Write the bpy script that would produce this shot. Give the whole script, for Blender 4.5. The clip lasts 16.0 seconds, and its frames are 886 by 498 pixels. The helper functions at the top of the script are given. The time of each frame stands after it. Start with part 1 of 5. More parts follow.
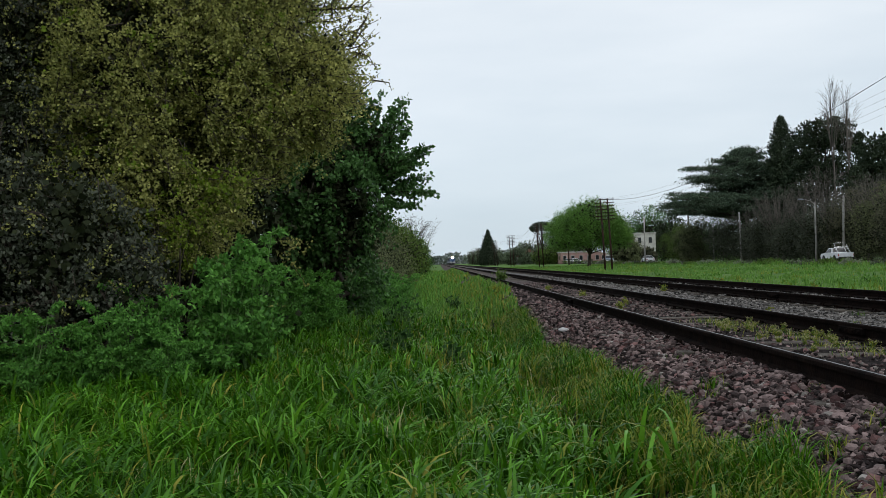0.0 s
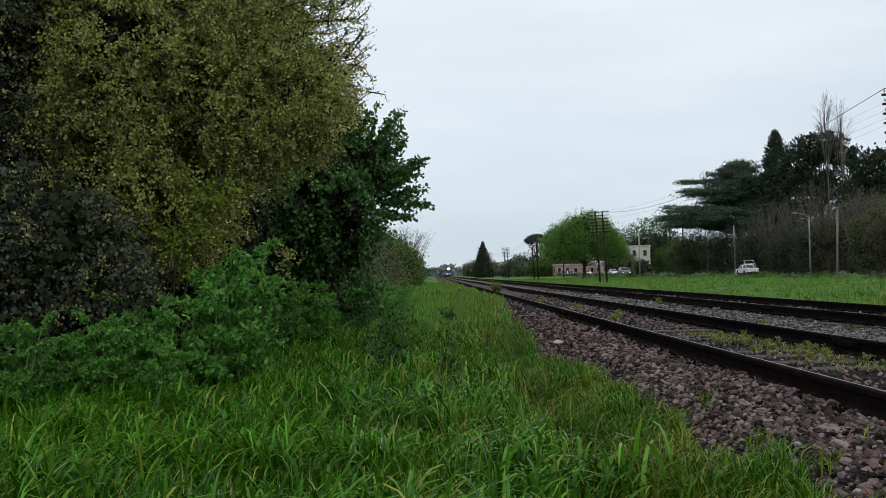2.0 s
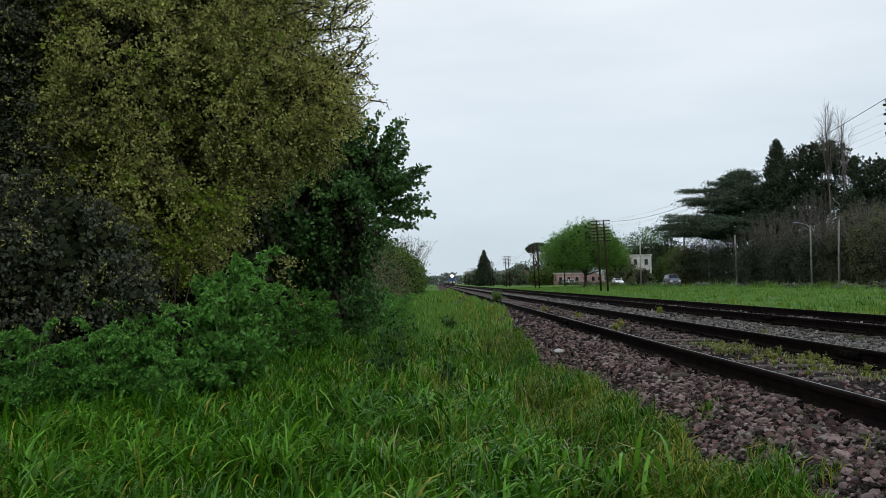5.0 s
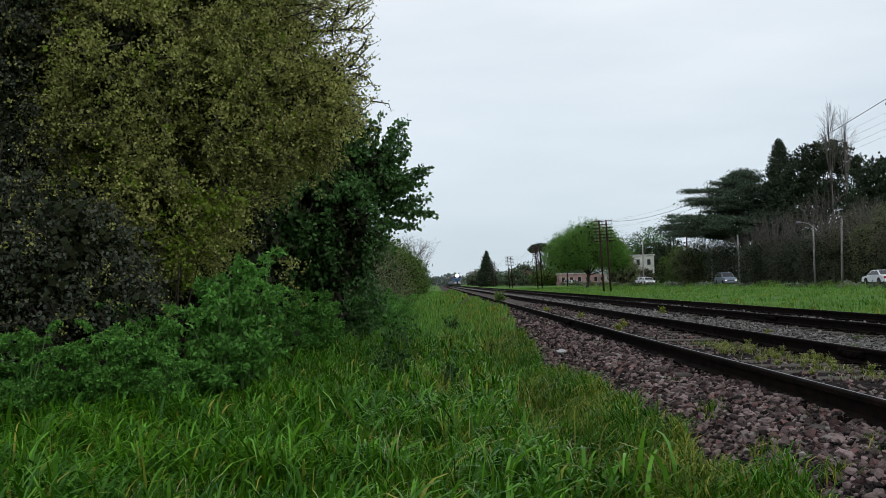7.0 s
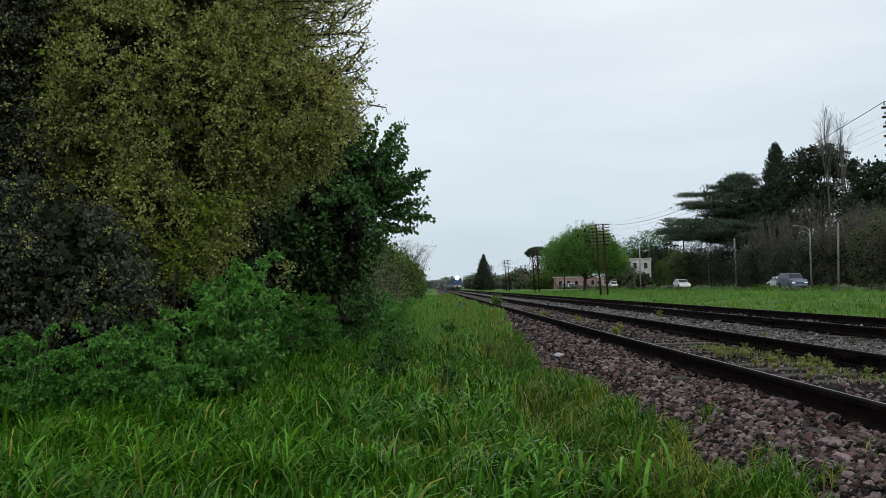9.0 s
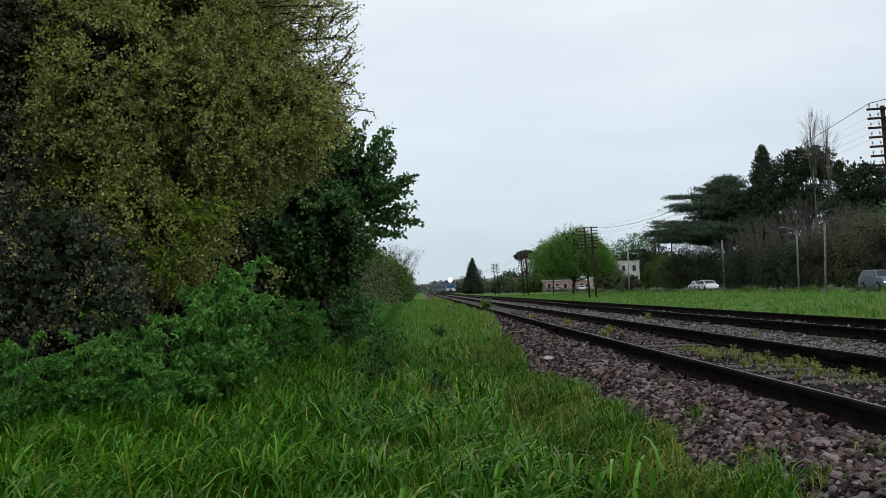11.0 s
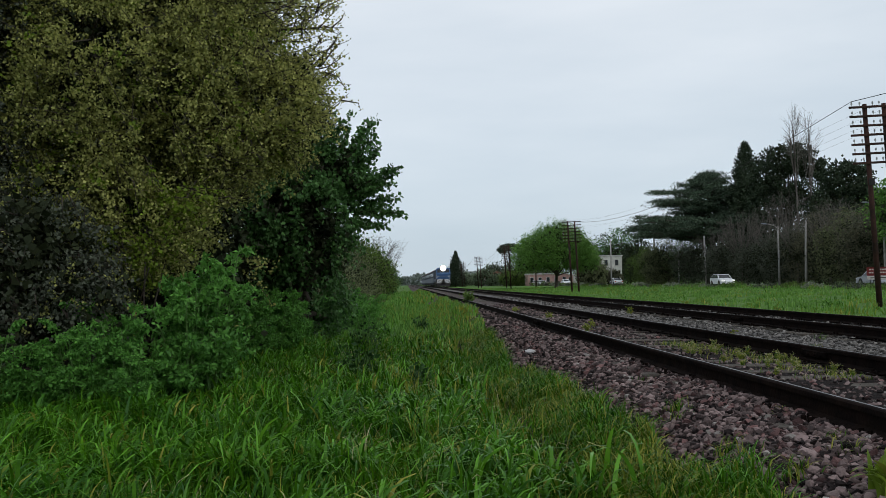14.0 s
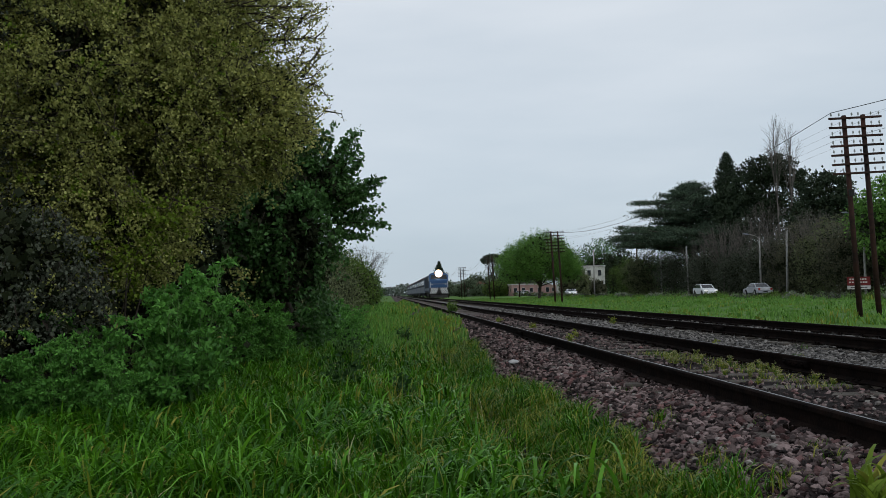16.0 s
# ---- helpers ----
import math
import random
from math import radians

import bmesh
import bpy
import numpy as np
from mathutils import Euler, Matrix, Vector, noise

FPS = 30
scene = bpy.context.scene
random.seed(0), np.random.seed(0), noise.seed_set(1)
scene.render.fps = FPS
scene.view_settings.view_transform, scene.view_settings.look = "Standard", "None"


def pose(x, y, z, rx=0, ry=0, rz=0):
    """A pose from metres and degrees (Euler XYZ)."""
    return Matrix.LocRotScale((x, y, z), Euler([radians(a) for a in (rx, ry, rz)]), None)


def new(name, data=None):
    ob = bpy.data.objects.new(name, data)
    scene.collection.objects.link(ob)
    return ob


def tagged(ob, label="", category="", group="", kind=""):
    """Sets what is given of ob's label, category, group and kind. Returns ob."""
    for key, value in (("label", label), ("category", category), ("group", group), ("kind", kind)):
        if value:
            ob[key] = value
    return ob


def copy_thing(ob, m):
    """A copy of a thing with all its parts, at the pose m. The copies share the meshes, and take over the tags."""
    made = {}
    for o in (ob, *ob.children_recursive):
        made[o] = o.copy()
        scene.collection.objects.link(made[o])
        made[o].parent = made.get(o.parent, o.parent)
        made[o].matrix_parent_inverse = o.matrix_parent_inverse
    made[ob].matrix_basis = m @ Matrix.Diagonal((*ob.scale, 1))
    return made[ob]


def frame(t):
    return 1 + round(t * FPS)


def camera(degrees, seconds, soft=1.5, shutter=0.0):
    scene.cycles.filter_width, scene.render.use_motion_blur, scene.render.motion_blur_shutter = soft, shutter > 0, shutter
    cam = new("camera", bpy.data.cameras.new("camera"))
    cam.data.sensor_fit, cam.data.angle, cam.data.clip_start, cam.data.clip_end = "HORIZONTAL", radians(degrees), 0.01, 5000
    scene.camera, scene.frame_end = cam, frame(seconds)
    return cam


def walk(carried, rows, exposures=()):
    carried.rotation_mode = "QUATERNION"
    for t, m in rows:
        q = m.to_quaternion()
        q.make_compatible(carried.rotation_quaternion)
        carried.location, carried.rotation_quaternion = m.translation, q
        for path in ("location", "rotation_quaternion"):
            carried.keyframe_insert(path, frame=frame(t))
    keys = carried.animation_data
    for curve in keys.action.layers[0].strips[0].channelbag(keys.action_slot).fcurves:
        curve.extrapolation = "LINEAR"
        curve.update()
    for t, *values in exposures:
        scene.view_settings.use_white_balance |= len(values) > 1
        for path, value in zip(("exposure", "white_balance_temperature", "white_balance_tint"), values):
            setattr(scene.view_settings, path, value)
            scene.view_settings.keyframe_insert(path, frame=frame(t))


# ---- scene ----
# The rails run along +y. z = 0 is the grass at the camera's feet.
cam = camera(51.0, 16.0, soft=0.8)
EYE = (0.0, 0.0, 1.5)
ROWS = [
    (0.0, 90.900, 1.546, -0.244),
    (0.5, 90.991, 1.527, -0.461),
    (1.0, 90.937, 1.370, -0.397),
    (1.5, 91.410, 1.452, -0.255),
    (2.0, 91.619, 1.260, -0.563),
    (2.5, 91.962, 1.515, -0.632),
    (3.0, 91.974, 1.466, -0.714),
    (3.5, 92.105, 1.318, -0.780),
    (4.0, 92.030, 1.087, -0.680),
    (6.5, 92.321, 1.167, -0.303),
    (7.0, 92.181, 1.228, -0.338),
    (7.5, 92.084, 1.222, -0.472),
    (8.0, 92.261, 1.126, -0.523),
    (8.5, 92.354, 1.185, -0.456),
    (11.0, 92.630, 1.692, -1.196),
    (11.5, 92.679, 1.519, -1.174),
    (12.0, 92.445, 1.534, -1.426),
    (12.5, 92.083, 1.235, -2.203),
    (13.0, 92.259, 1.270, -2.379),
    (13.5, 92.239, 1.234, -2.233),
    (14.0, 92.141, 1.071, -2.247),
    (14.5, 92.045, 1.254, -2.885),
    (15.0, 92.260, 1.373, -2.997),
    (15.5, 92.573, 1.209, -2.893),
    (16.0, 92.772, 1.198, -3.264),
]
EXPOSURES = [(0.0, 0.18, 6480, 10), (8.5, 0.16, 6450, 10), (11.0, 0.16, 6420, 10), (12.5, 0.13, 6400, 10), (13.0, 0.04, 6390, 10),
             (14.5, 0.02, 6370, 10), (15.0, -0.11, 6350, 10), (16.0, -0.11, 6330, 10)]
walk(cam, [(t, pose(*EYE, rx, ry, rz)) for t, rx, ry, rz in ROWS], EXPOSURES)

# ---- world and sun: an overcast spring evening ----
SUN_EL, SUN_AZ = 38.0, 150.0
world = bpy.data.worlds.new("overcast_sky")
scene.world = world
world.use_nodes = True
wn, wl = world.node_tree.nodes, world.node_tree.links
wn.clear()
w_out, w_bg = wn.new("ShaderNodeOutputWorld"), wn.new("ShaderNodeBackground")
sky = wn.new("ShaderNodeTexSky")
sky.sky_type, sky.sun_disc = "NISHITA", False
sky.sun_elevation, sky.sun_rotation = radians(SUN_EL), radians(SUN_AZ)
w_tc, w_map, w_noise, w_ramp = (wn.new("ShaderNodeTexCoord"), wn.new("ShaderNodeMapping"),
                                wn.new("ShaderNodeTexNoise"), wn.new("ShaderNodeValToRGB"))
w_map.inputs["Scale"].default_value = (1.6, 1.6, 7.0)
w_noise.inputs["Scale"].default_value, w_noise.inputs["Detail"].default_value = 1.3, 5.0
w_ramp.color_ramp.elements[0].position, w_ramp.color_ramp.elements[1].position = 0.3, 0.72
w_ramp.color_ramp.elements[0].color = (0.67, 0.74, 0.80, 1)
w_ramp.color_ramp.elements[1].color = (0.86, 0.90, 0.935, 1)
w_sep, w_grad, w_mul = wn.new("ShaderNodeSeparateXYZ"), wn.new("ShaderNodeValToRGB"), wn.new("ShaderNodeMixRGB")
w_grad.color_ramp.elements[0].position, w_grad.color_ramp.elements[1].position = 0.0, 0.3
w_grad.color_ramp.elements[0].color = (0.76, 0.82, 0.86, 1)
w_grad.color_ramp.elements[1].color = (1, 1, 1, 1)
w_mul.blend_type = "MULTIPLY"
w_mul.inputs[0].default_value = 1.0
w_skym, w_mix = wn.new("ShaderNodeMixRGB"), wn.new("ShaderNodeMixRGB")
w_skym.blend_type = "MULTIPLY"
w_skym.inputs[0].default_value = 1.0
w_skym.inputs[2].default_value = (0.1, 0.1, 0.1, 1)
w_mix.inputs[0].default_value = 0.9
wl.new(w_tc.outputs["Generated"], w_map.inputs["Vector"])
wl.new(w_map.outputs["Vector"], w_noise.inputs["Vector"])
wl.new(w_noise.outputs["Fac"], w_ramp.inputs["Fac"])
wl.new(w_tc.outputs["Generated"], w_sep.inputs["Vector"])
wl.new(w_sep.outputs["Z"], w_grad.inputs["Fac"])
wl.new(w_ramp.outputs["Color"], w_mul.inputs[1])
wl.new(w_grad.outputs["Color"], w_mul.inputs[2])
wl.new(sky.outputs["Color"], w_skym.inputs[1])
wl.new(w_skym.outputs["Color"], w_mix.inputs[1])
wl.new(w_mul.outputs["Color"], w_mix.inputs[2])
wl.new(w_mix.outputs["Color"], w_bg.inputs["Color"])
w_bg.inputs["Strength"].default_value = 1.0
wl.new(w_bg.outputs["Background"], w_out.inputs["Surface"])

sun = new("sun", bpy.data.lights.new("sun", "SUN"))
sun.data.energy, sun.data.angle, sun.data.color = 0.65, radians(30), (1.0, 0.97, 0.92)
sun.rotation_euler = (radians(90 - SUN_EL), 0, radians(180 - SUN_AZ))


# ---- materials ----
def mat(name, c1, c2, scale=4.0, rough=0.8, metal=0.0, bump=0.0, bscale=None, island=0.0, obj=0.0, leaf=0.0,
        fine=0.35, emit=None, low=0.35, high=0.65, spec=0.18, skew=0.0):
    """Two colours mixed by coarse and fine noise, and by a random value of each island or object."""
    m = bpy.data.materials.new(name)
    m.use_nodes = True
    n, l = m.node_tree.nodes, m.node_tree.links
    b = n["Principled BSDF"]
    tc = n.new("ShaderNodeTexCoord")
    na, nb = n.new("ShaderNodeTexNoise"), n.new("ShaderNodeTexNoise")
    na.inputs["Scale"].default_value, na.inputs["Detail"].default_value = scale, 5
    nb.inputs["Scale"].default_value, nb.inputs["Detail"].default_value = scale * 9, 3
    l.new(tc.outputs["Object"], na.inputs["Vector"])
    l.new(tc.outputs["Object"], nb.inputs["Vector"])
    mx = n.new("ShaderNodeMix")
    mx.inputs[0].default_value = fine
    l.new(na.outputs["Fac"], mx.inputs[2])
    l.new(nb.outputs["Fac"], mx.inputs[3])
    mr = n.new("ShaderNodeMapRange")
    mr.inputs["From Min"].default_value, mr.inputs["From Max"].default_value = low, high
    l.new(mx.outputs[0], mr.inputs["Value"])
    fac = mr.outputs["Result"]
    for amount, kind, socket in ((island, "ShaderNodeNewGeometry", "Random Per Island"), (obj, "ShaderNodeObjectInfo", "Random")):
        if amount:
            src, m2 = n.new(kind), n.new("ShaderNodeMix")
            m2.inputs[0].default_value = amount
            l.new(fac, m2.inputs[2])
            l.new(src.outputs[socket], m2.inputs[3])
            fac = m2.outputs[0]
    if skew:
        pw = n.new("ShaderNodeMath")
        pw.operation, pw.use_clamp = "POWER", True
        pw.inputs[1].default_value = skew
        l.new(fac, pw.inputs[0])
        fac = pw.outputs[0]
    cr = n.new("ShaderNodeMixRGB")
    cr.inputs[1].default_value, cr.inputs[2].default_value = (*c1, 1), (*c2, 1)
    l.new(fac, cr.inputs[0])
    l.new(cr.outputs[0], b.inputs["Base Color"])
    b.inputs["Roughness"].default_value, b.inputs["Metallic"].default_value = rough, metal
    b.inputs["Specular IOR Level"].default_value = spec
    if bump:
        bp, nc = n.new("ShaderNodeBump"), n.new("ShaderNodeTexNoise")
        nc.inputs["Scale"].default_value, nc.inputs["Detail"].default_value = bscale or scale * 6, 4
        l.new(tc.outputs["Object"], nc.inputs["Vector"])
        bp.inputs["Strength"].default_value, bp.inputs["Distance"].default_value = bump, 0.03
        l.new(nc.outputs["Fac"], bp.inputs["Height"])
        l.new(bp.outputs["Normal"], b.inputs["Normal"])
    if emit:
        b.inputs["Emission Color"].default_value, b.inputs["Emission Strength"].default_value = (*emit[:3], 1), emit[3]
    if leaf:
        tr, ms = n.new("ShaderNodeBsdfTranslucent"), n.new("ShaderNodeMixShader")
        l.new(cr.outputs[0], tr.inputs["Color"])
        ms.inputs[0].default_value = leaf
        l.new(b.outputs[0], ms.inputs[1])
        l.new(tr.outputs[0], ms.inputs[2])
        l.new(ms.outputs[0], n["Material Output"].inputs["Surface"])
    return m


SOIL = mat("soil_under_grass", (0.012, 0.02, 0.004), (0.03, 0.045, 0.009), 0.6, 0.95, bump=0.6, bscale=8)
FIELD = mat("mown_field_grass", (0.03, 0.09, 0.008), (0.08, 0.16, 0.014), 0.25, 0.9, bump=0.5, bscale=5)
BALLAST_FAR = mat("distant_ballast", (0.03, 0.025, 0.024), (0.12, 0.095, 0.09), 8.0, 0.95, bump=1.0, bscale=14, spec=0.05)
# near base: shade in the gaps between loose stones is put into its colour
BALLAST = mat("ballast_gap_shade", (0.006, 0.005, 0.005), (0.028, 0.022, 0.021), 14.0, 0.95, bump=1.0, bscale=30, spec=0.05)
STONE = mat("ballast_stone", (0.008, 0.006, 0.006), (0.30, 0.222, 0.212), 14.0, 0.85, bump=0.4, bscale=60, island=0.85, spec=0.1, skew=1.9)
STONE_RED = mat("reddish_ballast_stone", (0.02, 0.012, 0.012), (0.24, 0.135, 0.128), 14.0, 0.85, bump=0.4, bscale=60, island=0.8, spec=0.1, skew=1.6)
STONE_PALE = mat("pale_ballast_stone", (0.12, 0.11, 0.10), (0.34, 0.31, 0.29), 14.0, 0.85, bump=0.4, bscale=60, island=0.8, spec=0.1)
STONE_GREY = mat("grey_ballast_stone", (0.02, 0.019, 0.018), (0.30, 0.28, 0.262), 14.0, 0.85, bump=0.4, bscale=60, island=0.85, spec=0.1, skew=1.5)
STONE_P = mat("ballast_stone_single", (0.008, 0.006, 0.006), (0.30, 0.222, 0.212), 14.0, 0.85, bump=0.4, bscale=60, obj=0.85, spec=0.1, skew=1.9)
GRIT = mat("grey_grit_between_tracks", (0.05, 0.047, 0.045), (0.14, 0.13, 0.125), 9.0, 0.95, bump=1.0, bscale=30)
RAIL_TOP = mat("worn_rail_head", (0.09, 0.09, 0.095), (0.22, 0.22, 0.225), 2.0, 0.42, 1.0)
RAIL_SIDE = mat("rusted_rail_side", (0.004, 0.0035, 0.0035), (0.016, 0.010, 0.008), 6.0, 0.95, 0.0, bump=0.3, spec=0.03)
SLEEPER = mat("weathered_sleeper_wood", (0.04, 0.034, 0.028), (0.12, 0.105, 0.09), 5.0, 0.9, bump=0.6, bscale=30, obj=0.4)
GRASS = mat("meadow_grass_blade", (0.006, 0.040, 0.001), (0.085, 0.225, 0.006), 0.9, 0.5, island=0.6, leaf=0.22, spec=0.08, skew=1.3)
GRASS_DRY = mat("yellowing_grass_blade", (0.07, 0.14, 0.006), (0.33, 0.31, 0.055), 0.7, 0.55, island=0.8, leaf=0.25)
GRASS_LUSH = mat("broad_lush_grass_blade", (0.008, 0.060, 0.002), (0.15, 0.38, 0.03), 0.9, 0.42, island=0.75, leaf=0.2, spec=0.2, skew=1.4)
SEED = mat("pale_seed_head", (0.32, 0.31, 0.15), (0.55, 0.5, 0.3), 3, 0.8, island=0.7, leaf=0.2)
HEMLOCK = mat("hemlock_leaf", (0.026, 0.10, 0.016), (0.17, 0.41, 0.07), 1.8, 0.5, island=0.55, leaf=0.3)
HEM_STEM = mat("hemlock_stem", (0.05, 0.12, 0.03), (0.1, 0.18, 0.05), 6, 0.6)
OLIVE = mat("olive_spring_leaf", (0.105, 0.13, 0.036), (0.54, 0.54, 0.17), 0.9, 0.6, island=0.7, leaf=0.4)
LIME = mat("fresh_lime_leaf", (0.08, 0.135, 0.012), (0.24, 0.34, 0.035), 1.0, 0.5, island=0.65, leaf=0.4)
DARKLEAF = mat("glossy_dark_leaf", (0.02, 0.062, 0.016), (0.11, 0.235, 0.065), 1.2, 0.42, island=0.65, leaf=0.25)
# shade inside the crowns is put into this leaf colour
DEEP_SHADE = mat("inner_leaf_painted_shade", (0.010, 0.016, 0.006), (0.03, 0.038, 0.014), 1.0, 0.8, island=0.5)
# leaf colour paled to imitate haze over the far woods
HAZEWOOD = mat("far_woods_haze_tint", (0.10, 0.125, 0.11), (0.2, 0.225, 0.2), 0.05, 0.9, island=0.5)
GREYLEAF = mat("grey_green_leaf", (0.028, 0.036, 0.024), (0.12, 0.135, 0.095), 1.2, 0.55, island=0.7, leaf=0.2)
HEDGE = mat("hedge_leaf", (0.04, 0.08, 0.014), (0.13, 0.19, 0.04), 0.3, 0.7, island=0.6, leaf=0.3)
BROWNLEAF = mat("budding_brown_leaf", (0.05, 0.055, 0.036), (0.155, 0.15, 0.092), 0.3, 0.8, island=0.65, leaf=0.25)
BRIGHT = mat("bright_spring_leaf", (0.055, 0.15, 0.025), (0.19, 0.35, 0.07), 0.3, 0.5, island=0.6, leaf=0.35)
CEDAR = mat("cedar_needles", (0.024, 0.046, 0.028), (0.085, 0.12, 0.075), 0.4, 0.8, island=0.6)
PINE = mat("cypress_needles", (0.014, 0.026, 0.015), (0.048, 0.066, 0.036), 0.4, 0.85, island=0.5)
BARK = mat("grey_bark", (0.03, 0.025, 0.02), (0.09, 0.075, 0.06), 4, 0.95, bump=0.6)
TWIG = mat("bare_twigs", (0.07, 0.062, 0.055), (0.15, 0.135, 0.12), 3, 0.9)
POLE = mat("creosoted_rail_pole", (0.012, 0.009, 0.008), (0.055, 0.024, 0.018), 1.2, 0.85, bump=0.3)
PORCELAIN = mat("grey_porcelain", (0.26, 0.27, 0.27), (0.42, 0.43, 0.43), 8, 0.35)
CONCRETE = mat("grey_concrete", (0.22, 0.21, 0.2), (0.36, 0.35, 0.33), 2, 0.9, bump=0.3)
ASPHALT = mat("asphalt", (0.05, 0.05, 0.052), (0.09, 0.09, 0.092), 0.8, 0.9, bump=0.2, bscale=20)
DIRT = mat("dirt_verge", (0.12, 0.10, 0.075), (0.24, 0.2, 0.15), 0.5, 0.95, bump=0.4)
PLASTER = mat("white_plaster", (0.26, 0.255, 0.235), (0.52, 0.51, 0.48), 0.6, 0.9, bump=0.15)
PINKWALL = mat("faded_pink_plaster", (0.25, 0.15, 0.13), (0.36, 0.24, 0.21), 0.6, 0.9, bump=0.15)
ROOFTILE = mat("old_roof", (0.12, 0.07, 0.05), (0.24, 0.14, 0.1), 1.5, 0.9, bump=0.3)
GLASS = mat("dark_window_glass", (0.012, 0.014, 0.017), (0.03, 0.035, 0.04), 0.5, 0.15, spec=0.35)
BLUE = mat("train_blue_paint", (0.025, 0.065, 0.16), (0.045, 0.10, 0.21), 0.6, 0.5)
NAVY = mat("train_dark_blue_paint", (0.005, 0.008, 0.02), (0.010, 0.016, 0.036), 0.6, 0.6, spec=0.1)
SILVER = mat("train_light_grey_paint", (0.13, 0.145, 0.17), (0.21, 0.225, 0.245), 0.4, 0.7, spec=0.08)
ROOF = mat("train_roof_grey", (0.05, 0.028, 0.026), (0.10, 0.06, 0.055), 0.5, 0.9, spec=0.05)
BLACK = mat("dirty_black_steel", (0.012, 0.012, 0.012), (0.035, 0.032, 0.03), 1.5, 0.7)
WHITE = mat("white_paint", (0.68, 0.69, 0.7), (0.8, 0.81, 0.82), 0.7, 0.35)
RED = mat("red_paint", (0.075, 0.010, 0.010), (0.13, 0.018, 0.016), 0.8, 0.7)
CARWHITE = mat("white_car_paint", (0.62, 0.64, 0.66), (0.78, 0.8, 0.82), 0.8, 0.25, spec=0.6)
CARSILVER = mat("silver_car_paint", (0.32, 0.34, 0.37), (0.45, 0.47, 0.5), 0.8, 0.3, 0.5)
CARBLUE = mat("grey_blue_car_paint", (0.12, 0.15, 0.2), (0.2, 0.24, 0.3), 0.8, 0.3, 0.4)
RUBBER = mat("tyre_rubber", (0.012, 0.012, 0.012), (0.03, 0.03, 0.03), 5, 0.9)
CHROME = mat("bright_metal", (0.5, 0.5, 0.5), (0.7, 0.7, 0.7), 3, 0.25, 1.0)
SHRUB = mat("grey_olive_shrub_leaf", (0.06, 0.075, 0.035), (0.20, 0.22, 0.11), 0.6, 0.7, island=0.6, leaf=0.3)
PALESCRUB = mat("pale_grey_scrub_leaf", (0.13, 0.15, 0.11), (0.30, 0.32, 0.25), 0.5, 0.8, island=0.6, leaf=0.3)
# greyed green: haze over the far trees is put into the colour
HAZELEAF = mat("far_leaf_haze_tint", (0.07, 0.10, 0.06), (0.17, 0.215, 0.13), 0.15, 0.85, island=0.55, leaf=0.25)
DOCKLEAF = mat("dark_dock_leaf", (0.010, 0.035, 0.008), (0.035, 0.09, 0.02), 2.0, 0.6, island=0.6, leaf=0.2)
# emission stands in for the warm glare around the headlight
GLARE_RIM = mat("warm_painted_glare", (0.8, 0.5, 0.35), (0.9, 0.6, 0.4), 1, 0.3, emit=(1.0, 0.55, 0.34, 1.3))
LITTER = mat("white_stone", (0.30, 0.29, 0.29), (0.52, 0.51, 0.51), 9, 0.8, bump=0.4)
HEADLIGHT = mat("lit_headlight", (1, 0.9, 0.75), (1, 0.93, 0.8), 1, 0.3, emit=(1.0, 0.84, 0.62, 90.0))
CARLIGHT = mat("lit_car_lamp", (0.7, 0.68, 0.65), (0.8, 0.8, 0.8), 1, 0.3, emit=(1.0, 0.95, 0.85, 0.5))
TAIL = mat("red_lamp", (0.2, 0.012, 0.01), (0.28, 0.02, 0.015), 1, 0.3, emit=(1.0, 0.08, 0.03, 0.03))


